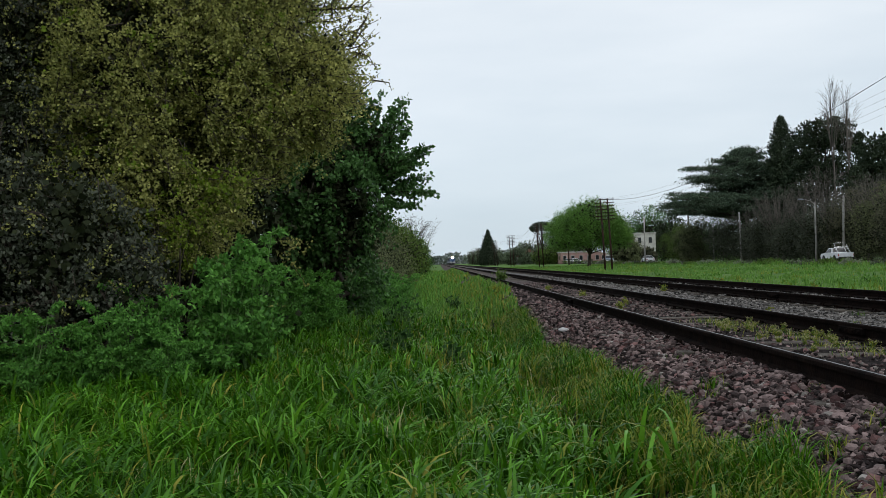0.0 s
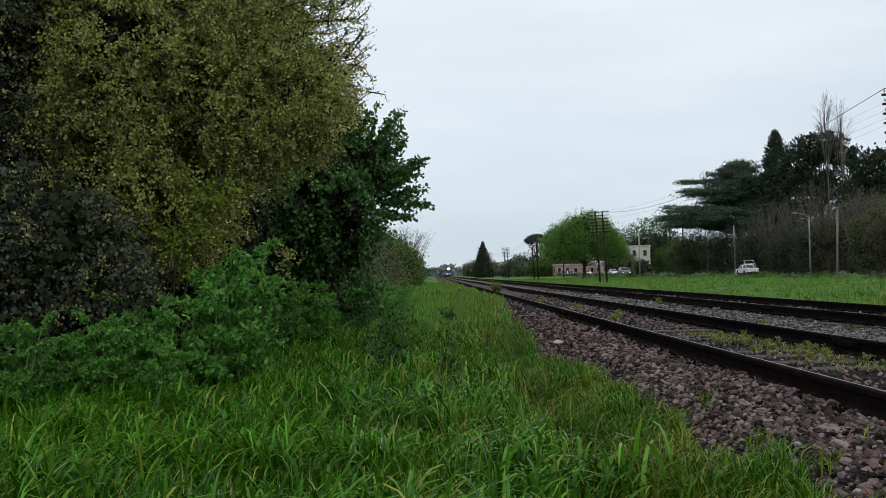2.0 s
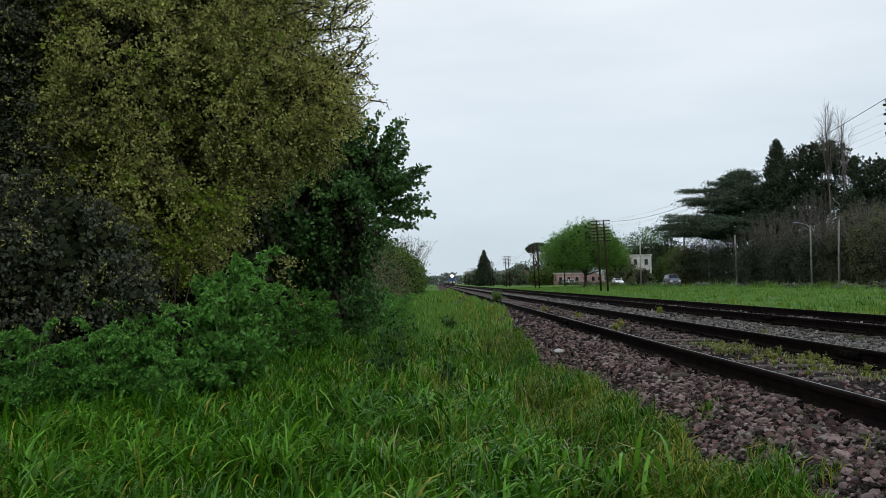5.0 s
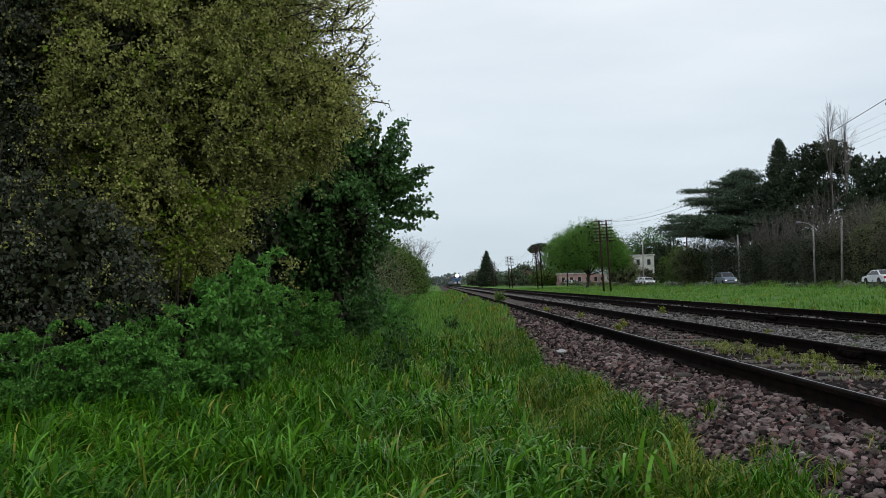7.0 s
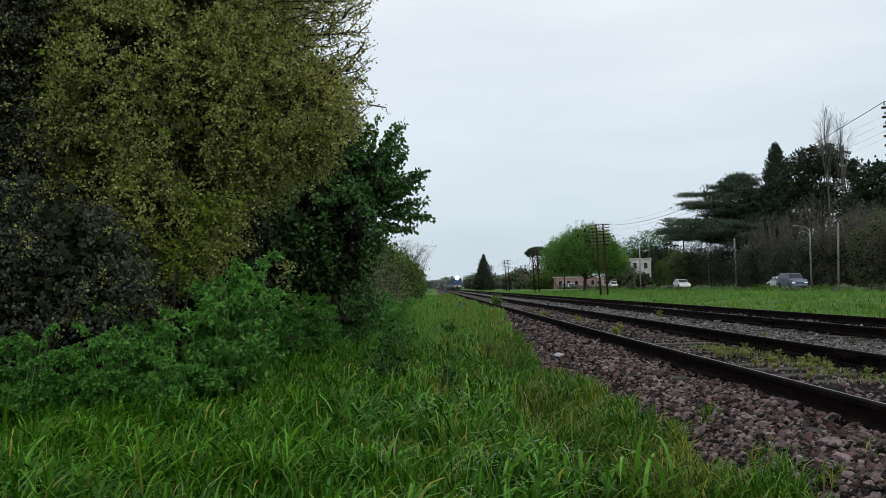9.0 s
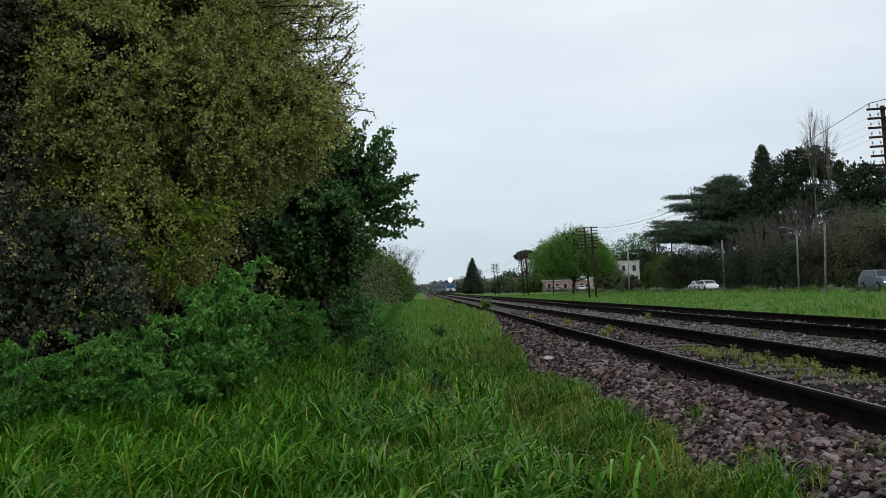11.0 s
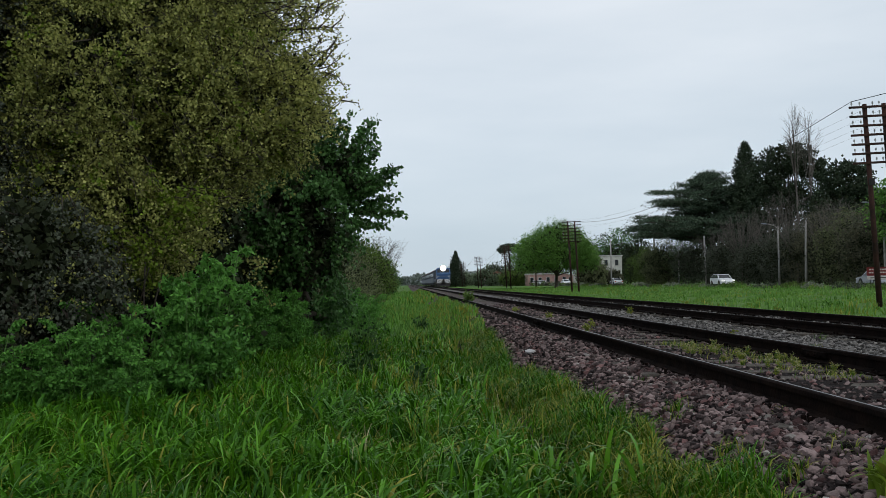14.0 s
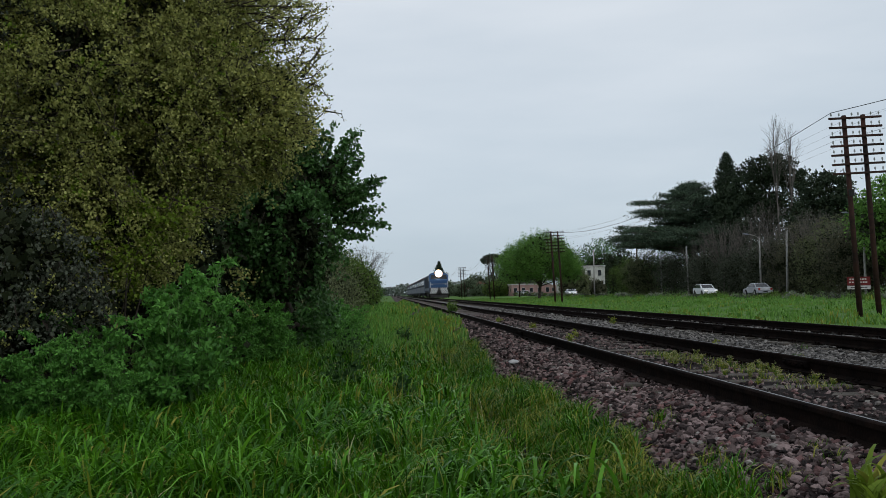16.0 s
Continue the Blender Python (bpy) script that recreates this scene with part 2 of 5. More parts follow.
# ---- mesh helpers ----
class Shape:
    """Collects vertices and faces with material slots, and makes one mesh of them."""

    def __init__(self):
        self.v, self.f, self.m = [], [], []

    def face(self, pts, m=0):
        k = len(self.v)
        self.v += [tuple(p) for p in pts]
        self.f.append(tuple(range(k, k + len(pts))))
        self.m.append(m)

    def box(self, x0, x1, y0, y1, z0, z1, m=0, c=0.0):
        """A box with its long edges chamfered by c."""
        if c <= 0:
            k = len(self.v)
            self.v += [(x, y, z) for z in (z0, z1) for y in (y0, y1) for x in (x0, x1)]
            for q in ((0, 2, 3, 1), (4, 5, 7, 6), (0, 1, 5, 4), (2, 6, 7, 3), (0, 4, 6, 2), (1, 3, 7, 5)):
                self.f.append(tuple(k + i for i in q))
                self.m.append(m)
            return self
        ring = [(x0 + c, y0), (x1 - c, y0), (x1, y0 + c), (x1, y1 - c), (x1 - c, y1), (x0 + c, y1), (x0, y1 - c), (x0, y0 + c)]
        mid = ((x0 + x1) / 2, (y0 + y1) / 2)
        sx, sy = 1 - 2 * c / max(x1 - x0, 1e-6), 1 - 2 * c / max(y1 - y0, 1e-6)
        inner = [(mid[0] + (x - mid[0]) * sx, mid[1] + (y - mid[1]) * sy) for x, y in ring]
        self.loft([[(x, y, z0) for x, y in inner], [(x, y, z0 + c) for x, y in ring],
                   [(x, y, z1 - c) for x, y in ring], [(x, y, z1) for x, y in inner]], m)
        return self

    def loft(self, rings, m=0, caps=True, closed=True):
        k, n = len(self.v), len(rings[0])
        for r in rings:
            self.v += [tuple(p) for p in r]
        for i in range(len(rings) - 1):
            for j in range(n if closed else n - 1):
                a, b = k + i * n + j, k + i * n + (j + 1) % n
                self.f.append((a, b, b + n, a + n))
                self.m.append(m)
        if caps:
            self.f.append(tuple(k + j for j in reversed(range(n))))
            self.f.append(tuple(k + (len(rings) - 1) * n + j for j in range(n)))
            self.m += [m, m]
        return self

    def tube(self, pts, radii, n=6, m=0):
        """A tapered tube through points."""
        pts = [Vector(p) for p in pts]
        rings = []
        for i, p in enumerate(pts):
            d = (pts[min(i + 1, len(pts) - 1)] - pts[max(i - 1, 0)]).normalized()
            a = d.cross(Vector((0, 0, 1)) if abs(d.z) < 0.9 else Vector((1, 0, 0))).normalized()
            b = d.cross(a)
            r = radii[i] if hasattr(radii, "__len__") else radii
            rings.append([p + (a * math.cos(t) + b * math.sin(t)) * r for t in [2 * math.pi * j / n for j in range(n)]])
        return self.loft(rings, m)

    def disc(self, c, axis, r, h, n=16, m=0):
        c, axis = Vector(c), Vector(axis).normalized()
        return self.tube([c - axis * h / 2, c + axis * h / 2], r, n, m)

    def mesh(self, name, mats, smooth=False):
        me = bpy.data.meshes.new(name)
        me.from_pydata(self.v, [], self.f)
        for x in mats:
            me.materials.append(x)
        me.polygons.foreach_set("material_index", self.m)
        if smooth:
            me.polygons.foreach_set("use_smooth", [True] * len(self.f))
        me.update()
        return me


def part(name, shape, mats, parent=None, label="", smooth=False, at=None):
    """Links a shape or mesh as one object, under a thing where given."""
    if isinstance(shape, Shape):
        shape = shape.mesh(name, mats if isinstance(mats, (list, tuple)) else [mats], smooth)
    ob = new(name, shape)
    if parent:
        ob.parent = parent
    if at is not None:
        ob.matrix_basis = at
    return tagged(ob, label=label)


def quads(name, co, mats, index=None):
    """One mesh of loose quads from an array n x 4 x 3, quick for many thousands."""
    co = np.asarray(co, dtype=np.float32)
    n = len(co)
    me = bpy.data.meshes.new(name)
    me.vertices.add(n * 4)
    me.vertices.foreach_set("co", co.reshape(-1))
    me.loops.add(n * 4)
    me.loops.foreach_set("vertex_index", np.arange(n * 4, dtype=np.int32))
    me.polygons.add(n)
    me.polygons.foreach_set("loop_start", np.arange(0, n * 4, 4, dtype=np.int32))
    for x in mats:
        me.materials.append(x)
    if index is not None:
        me.polygons.foreach_set("material_index", np.asarray(index, dtype=np.int32))
    me.update(calc_edges=True)
    return me


def unit(a):
    return a / np.maximum(np.linalg.norm(a, axis=-1, keepdims=True), 1e-9)


def leaf_quads(p, size, rng, droop=0.0, slim=0.45):
    """Folded diamond leaves at points p, turned at random."""
    n = len(p)
    d = unit(rng.normal(size=(n, 3)) + np.array([0, 0, -droop]))
    s = unit(np.cross(d, rng.normal(size=(n, 3))))
    up = np.cross(d, s)
    size = np.asarray(size).reshape(-1, 1) * rng.uniform(0.65, 1.35, (n, 1))
    mid = p + d * size * 0.45 + up * size * 0.12
    return np.stack([p, mid + s * size * slim, p + d * size, mid - s * size * slim], axis=1)


def in_lobes(lobes, n, rng, shell=0.0):
    """n points in a union of ellipsoids (centre, radii), denser towards the shell; a negative shell keeps them inside that share."""
    w = np.array([r[0] * r[1] * r[2] for _, r in lobes]) ** 0.67
    pick = rng.choice(len(lobes), n, p=w / w.sum())
    c = np.array([c for c, _ in lobes])[pick]
    r = np.array([r for _, r in lobes])[pick]
    d = unit(rng.normal(size=(n, 3)))
    k = rng.uniform(0, 1, (n, 1))
    k = -shell * k ** 0.5 if shell < 0 else shell + (1 - shell) * k ** 0.6
    return c + d * r * k


def crown(lobes, clumps, per, spread, size, rng, droop=0.0, shell=0.5, slim=0.45, flat=1.0):
    """Leaf quads in uneven clumps over the lobes; returns them with the clumps' centres."""
    cc = in_lobes(lobes, clumps, rng, shell)
    amp = rng.uniform(0.5, 1.4, clumps)
    k = np.repeat(np.arange(clumps), per)
    p = cc[k] + np.clip(rng.normal(size=(len(k), 3)), -1.7, 1.7) * (amp[k] * spread)[:, None] * np.array([1, 1, flat])
    return leaf_quads(p, size, rng, droop, slim), cc


def sprays(lobes, n, per, length, size, rng, shell=0.6, droop=0.2, spread=0.025, hole=-0.12, grain=0.55, slim=0.4):
    """Leaves strung along short twigs that grow outward from the lobes, with gaps between the boughs."""
    w = np.array([r[0] * r[1] * r[2] for _, r in lobes]) ** 0.67
    pick = rng.choice(len(lobes), n, p=w / w.sum())
    c = np.array([c for c, _ in lobes])[pick]
    r = np.array([r for _, r in lobes])[pick]
    d = unit(rng.normal(size=(n, 3)))
    p = c + d * r * (shell + (1 - shell) * rng.uniform(0, 1, (n, 1)) ** 0.6)
    keep = np.array([noise.noise(Vector((x / grain, y / grain, z / (grain * 0.7)))) > hole for x, y, z in p])
    p, d = p[keep], d[keep]
    way = unit(d * np.array([1, 1, 0.45]) + rng.normal(size=p.shape) * 0.55 + np.array([0, 0, -droop]))
    L = length * rng.uniform(0.5, 1.4, (len(p), 1))
    k = np.repeat(np.arange(len(p)), per)
    u = rng.uniform(-0.15, 1, (len(k), 1))
    pts = p[k] + way[k] * L[k] * u + np.array([0, 0, -0.25 * droop]) * (L[k] * u * u) + rng.normal(size=(len(k), 3)) * spread
    return leaf_quads(pts, size, rng, droop, slim), p, p + way * L


def limbs(base, top, ends, r0, rng, n=6, bend=0.15):
    """A tapered trunk with limbs that leave it for the ends."""
    s = Shape()
    base, top = np.array(base, float), np.array(top, float)
    line = [base + (top - base) * t + np.array([math.sin(t * 5) * bend, math.cos(t * 4) * bend - bend, 0]) for t in np.linspace(0, 1, 7)]
    s.tube([line[0] - np.array([0, 0, 0.15]), *line], [r0 * 1.3, *[r0 * (1 - 0.8 * t) for t in np.linspace(0, 1, 7)]], 8)
    for e in ends:
        t = rng.uniform(0.3, 0.95)
        a = line[int(t * 6)]
        m1 = a * 0.6 + e * 0.4 + rng.normal(size=3) * 0.12 * np.linalg.norm(e - a)
        m1[2] += 0.05 * np.linalg.norm(e - a)
        m2 = a * 0.25 + e * 0.75 + rng.normal(size=3) * 0.06 * np.linalg.norm(e - a)
        r = r0 * (1 - 0.8 * t) * 0.55
        s.tube([a, m1, m2, e], [r, r * 0.65, r * 0.4, r * 0.12], n)
    return s


def tree(name, label, category, base, top, r0, lobes, layers, nlimb, seed, bark=None, bend=0.15, shoots=()):
    """A tree: trunk with limbs, and a crown of leaf layers (material, clumps, per clump, spread, size, droop, shell, slim, flat; a negative flat strings them on twigs of that length)."""
    rng = np.random.default_rng(seed)
    root = new(name)
    root.location = base
    off = np.array(base, float)
    allq, idx, mats, ends = [], [], [], []
    twigs = []
    for i, (m, clumps, per, spread, size, droop, shell, slim, flat) in enumerate(layers):
        if flat < 0:
            q, cc, tips = sprays(lobes, clumps, per, -flat, size, rng, shell, droop, spread, slim=slim)
            twigs += list(zip(cc[::6], tips[::6]))
        else:
            q, cc = crown(lobes, clumps, per, spread, size, rng, droop, shell, slim, flat)
        allq.append(q)
        idx.append(np.full(len(q), i))
        mats.append(m)
        ends.append(cc)
    ends = np.concatenate(ends)
    ends = ends[rng.choice(len(ends), min(nlimb, len(ends)), replace=False)]
    t = limbs(base, top, ends, r0, rng, bend=bend)
    for a, e in twigs:
        t.tube([a - (e - a) * 0.6, e], [0.010, 0.003], 3)
    for a, e, k, spread, size, layer in shoots:
        a, e = np.array(a, float), np.array(e, float)
        mid = (a + e) / 2 + rng.normal(size=3) * 0.05
        t.tube([a, mid, e], [0.012, 0.008, 0.003], 4)
        u = rng.uniform(0.1, 1.02, (k, 1))
        q = leaf_quads(a + (mid - a) * np.minimum(u * 2, 1) + (e - mid) * np.maximum(u * 2 - 1, 0) + rng.normal(size=(k, 3)) * spread, size, rng, 0.1, 0.4)
        allq.append(q)
        idx.append(np.full(k, layer))
    t.v = [tuple(np.array(p) - off) for p in t.v]
    part("trunk", t, bark or BARK, root, smooth=True)
    part("crown", quads("crown", np.concatenate(allq) - off.astype(np.float32), mats, np.concatenate(idx)), None, root)
    return tagged(root, label=label, category=category)


def smooth_noise(x, y, s, seed=0.0):
    return noise.noise(Vector((x / s + seed, y / s - seed, seed * 1.7)))


# ---- lie of the land ----
RAILS = (2.68, 4.43, 6.84, 8.59)
HEAD_Z = 0.745


def land(x, y):
    """Height of the ground sheet."""
    if x < 1.2:
        z = 0.0
    elif x < 9.9:
        z = 0.12
    else:
        z = 0.30 + 0.2 * min(max((x - 10.5) / 24, 0), 1)
    b = 0.05 * smooth_noise(x, y, 2.2) + 0.08 * smooth_noise(x, y, 9.0, 3.1)
    if x > 34:
        b *= 0.15
    if abs(x) > 150 or y > 400:
        b = 0
    return z + b


def edge(y):
    """Where the long grass meets the ballast."""
    return 1.33 + 0.14 * smooth_noise(0.3, y, 0.9) + 0.10 * smooth_noise(1.0, y, 4.0, 2.0) + 0.36 * math.exp(-((y - 7.8) / 3.2) ** 2) + 0.30 * max(0, 6 - y) / 3 + 0.95 * min(1, max(0, (y - 13) / 18))


def bed(x, y):
    """Height of the ballast bed."""
    if x < 2.0:
        z = 0.10 + (x - 1.1) / 0.9 * 0.40
    elif x < 2.62:
        z = 0.50 + (x - 2.0) * 0.13
    elif x < 9.4:
        z = 0.555 if 2.7 < x < 4.4 or 6.9 < x < 8.5 else 0.53
    else:
        z = 0.52 - (x - 9.4) * 0.26
    return z + 0.02 * smooth_noise(x, y, 0.4) + 0.03 * smooth_noise(x, y, 1.5, 5.0)


def sheet(name, xs, ys, height, mats, pick=None):
    s = Shape()
    n = len(xs)
    s.v = [(x, y, height(x, y)) for y in ys for x in xs]
    for j in range(len(ys) - 1):
        for i in range(n - 1):
            s.f.append((j * n + i, j * n + i + 1, (j + 1) * n + i + 1, (j + 1) * n + i))
            s.m.append(pick(xs[i], ys[j]) if pick else 0)
    return s.mesh(name, mats, smooth=True)


xs = [-3000, -900, -300, -120, -60, -30, -20, -14, -10, -8, -6.5, -5.5, -4.5, -3.5, -2.8, -2, -1.2, -0.5, 0.2, 0.8, 1.19, 1.21, 2, 4, 6, 8, 9.89,
      9.91, 11, 12, 13, 14.5, 16, 17.5, 19, 21, 23, 25, 27.5, 30, 32, 34, 36, 40, 44, 48, 55, 65, 80, 120, 250, 800, 3000]
ys = [-300, -60, -20, -8, -3, 0, 1.5, 3, 4.5, 6, 7.5, 9, 10.5, 12, 14, 16, 18, 20, 22.5, 25, 28, 31, 35, 39, 44, 50, 57, 65, 75, 86, 100, 116,
      135, 160, 190, 230, 280, 350, 450, 650, 1000, 1800, 4000]
ground = part("ground", sheet("ground", xs, ys, land, [SOIL, FIELD], lambda x, y: 1 if x > 9 or y > 30 or x < -12 else 0), None)
tagged(ground, "grassy ground beside the railway, reaching the horizon", "ground", kind="structure")

bx = [1.1, 1.25, 1.4, 1.6, 1.8, 2.0, 2.25, 2.5, 2.85, 3.2, 3.55, 3.9, 4.25, 4.6, 5.0, 5.4, 5.8, 6.2, 6.6, 7.0, 7.4, 7.8, 8.2, 8.6, 9.0, 9.4, 9.8, 10.3]
by = [-12, -6, -2, 0, 1.5, *np.arange(2.5, 16, 0.4).tolist(), *np.arange(16, 40, 1.0).tolist(), *np.arange(40, 120, 4).tolist(), 120, 160, 220, 300, 450, 700, 1100]
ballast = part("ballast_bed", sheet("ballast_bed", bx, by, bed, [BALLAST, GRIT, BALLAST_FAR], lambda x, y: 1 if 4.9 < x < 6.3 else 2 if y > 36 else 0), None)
tagged(ballast, "bed of dark crushed stone under both railway tracks", "ballast", kind="structure")

road = Shape()
road.loft([[(36.0, y, 0.30), (36.0, y, 0.545), (39.2, y, 0.58), (42.6, y, 0.545), (42.6, y, 0.30)] for y in (-60, 100, 300, 700)])
road = part("road", road, ASPHALT)
tagged(road, "two-lane asphalt road running along the railway", "road", kind="structure")
for x0, x1 in ((34.6, 35.99), (42.61, 45.0)):
    v = Shape()
    v.loft([[(x0, y, 0.3), (x0, y, 0.53), (x1, y, 0.54), (x1, y, 0.3)] for y in (-60, 100, 300, 700)])
    tagged(part("pavement", v, DIRT), "bare dirt verge beside the asphalt road", "verge", kind="structure")


# ---- railway tracks ----
def rail_profile(x):
    h = HEAD_Z
    return [(x - 0.07, h - 0.16), (x + 0.07, h - 0.16), (x + 0.07, h - 0.148), (x + 0.012, h - 0.125), (x + 0.010, h - 0.045),
            (x + 0.035, h - 0.038), (x + 0.036, h - 0.008), (x + 0.026, h), (x + 0.004, h + 0.001), (x - 0.026, h), (x - 0.036, h - 0.008),
            (x - 0.035, h - 0.038), (x - 0.010, h - 0.045), (x - 0.012, h - 0.125), (x - 0.07, h - 0.148)]


def track(xa, xb, label, nsleep, seed):
    root = new("railway_track")
    rng = np.random.default_rng(seed)
    for x in (xa, xb):
        s = Shape()
        ys = [-12, 0, *range(4, 60, 4), *range(60, 300, 20), 300, 500, 1100]
        s.loft([[(px + 0.004 * smooth_noise(x, y, 9), y, pz + 0.006 * smooth_noise(x, y, 7, 2)) for px, pz in rail_profile(x)] for y in ys])
        for k, f in enumerate(s.f[:-2]):
            if k % 15 == 7:
                s.m[k] = 1
        part("rail", s, [RAIL_SIDE, RAIL_TOP], root, "rusty steel rail with a worn bright head")
    sl = Shape().box(-1.2, 1.2, -0.12, 0.12, -0.14, 0.0, 0, 0.012).mesh("sleeper", [SLEEPER])
    pl = Shape()
    for x in (xa, xb):
        c = x - (xa + xb) / 2
        pl.box(c - 0.16, c + 0.16, -0.09, 0.09, 0.0, 0.014)
        for dx in (-0.095, 0.095):
            pl.tube([(c + dx, -0.05, 0.01), (c + dx, -0.05, 0.05)], 0.016, 6)
            pl.tube([(c + dx, 0.05, 0.01), (c + dx, 0.05, 0.05)], 0.016, 6)
    pl = pl.mesh("rail_fastening", [RAIL_SIDE])
    for i in range(nsleep):
        y = -4 + i * 0.66 + rng.uniform(-0.05, 0.05)
        ob = part("sleeper", sl, None, root, at=pose((xa + xb) / 2 + rng.uniform(-0.05, 0.05), y, HEAD_Z - 0.172 + rng.uniform(-0.025, 0.0), 0, 0, rng.uniform(-1.5, 1.5)))
        if i < 90:
            part("rail_fastening", pl, None, ob)
    fp = Shape().box(-0.05, 0.05, -0.3, 0.3, -0.115, -0.04, 0, 0.01)
    for k in range(4):
        fp.tube([(-0.075, -0.22 + k * 0.147, -0.08), (0.075, -0.22 + k * 0.147, -0.08)], 0.018, 6)
    fp = fp.mesh("fishplate", [RAIL_SIDE])
    for x, y0 in ((xa, 19.0), (xb, 9.95)):
        for k in range(4):
            part("fishplate", fp, None, root, at=pose(x, y0 + 24 * k, HEAD_Z))
    return tagged(root, label, "railway track", group="railway tracks", kind="structure")


track(RAILS[0], RAILS[1], "broad-gauge track with rusty rails on worn wooden sleepers", 190, 1)
track(RAILS[2], RAILS[3], "second broad-gauge track with rusty rails, weeds along it", 190, 2)


# ---- ballast stones ----
def stone_set(n, rng):
    """n different broken stones as vertex arrays of one topology."""
    t = (1 + 5 ** 0.5) / 2
    v = unit(np.array([(-1, t, 0), (1, t, 0), (-1, -t, 0), (1, -t, 0), (0, -1, t), (0, 1, t), (0, -1, -t), (0, 1, -t), (t, 0, -1), (t, 0, 1), (-t, 0, -1), (-t, 0, 1)], float))
    f = [(0, 11, 5), (0, 5, 1), (0, 1, 7), (0, 7, 10), (0, 10, 11), (1, 5, 9), (5, 11, 4), (11, 10, 2), (10, 7, 6), (7, 1, 8),
         (3, 9, 4), (3, 4, 2), (3, 2, 6), (3, 6, 8), (3, 8, 9), (4, 9, 5), (2, 4, 11), (6, 2, 10), (8, 6, 7), (9, 8, 1)]
    return [v * rng.uniform(0.55, 1.3, (12, 1)) * rng.uniform(0.35, 1.25, (1, 3)) for _ in range(n)], f


def turned(v, rng):
    q, _ = np.linalg.qr(rng.normal(size=(3, 3)))
    return v @ q


S_RNG = np.random.default_rng(11)
KINDS, S_FACES = stone_set(24, S_RNG)


def stones(name, zones, label, material):
    """Loose stones in zones (x0, x1, y0, y1, number, size)."""
    vs, fs, k = [], [], 0
    faces = np.array(S_FACES)
    for x0, x1, y0, y1, n, size in zones:
        for _ in range(n):
            x, y = S_RNG.uniform(x0, x1), y0 + (y1 - y0) * S_RNG.uniform() ** 1.15
            if x < edge(y) - 0.28:
                continue
            s = size * S_RNG.uniform(0.5, 1.35)
            vs.append(turned(KINDS[S_RNG.integers(24)], S_RNG) * np.array([1, 1, 0.74]) * s * 0.5 + np.array([x, y, bed(x, y) + S_RNG.uniform(-0.1, 0.3) * s]))
            fs.append(faces + k)
            k += 12
    me = bpy.data.meshes.new(name)
    me.from_pydata(np.concatenate(vs).tolist(), [], np.concatenate(fs).tolist())
    me.materials.append(material)
    return tagged(part(name, me, None, ballast), label, kind="stuff")


stones("loose_ballast", [(1.2, 2.63, 3.2, 9, 10800, 0.058), (1.2, 2.63, 9, 20, 9000, 0.064), (1.1, 2.6, 20, 45, 4600, 0.10),
                         (2.72, 4.38, 4.5, 16, 2600, 0.05), (2.72, 4.38, 16, 40, 2200, 0.08)], "loose dark reddish-grey crushed stones", STONE)
stones("loose_ballast", [(1.25, 2.6, 3.4, 9, 1700, 0.062), (1.25, 2.6, 9, 22, 1100, 0.075), (2.72, 4.38, 4.5, 20, 250, 0.06)], "scattered reddish crushed stones", STONE_RED)
stones("loose_ballast", [(1.25, 2.6, 3.4, 9, 420, 0.05), (1.25, 2.6, 9, 22, 380, 0.065), (2.72, 4.38, 4.5, 20, 300, 0.05)], "scattered pale crushed stones", STONE_PALE)
stones("loose_ballast", [(4.5, 6.8, 7, 22, 8500, 0.06), (4.5, 6.8, 22, 60, 3600, 0.1), (6.9, 8.5, 12, 40, 2600, 0.08), (8.6, 9.8, 14, 40, 1200, 0.08)],
       "loose grey crushed stones between the tracks", STONE_GREY)

# ---- grass ----


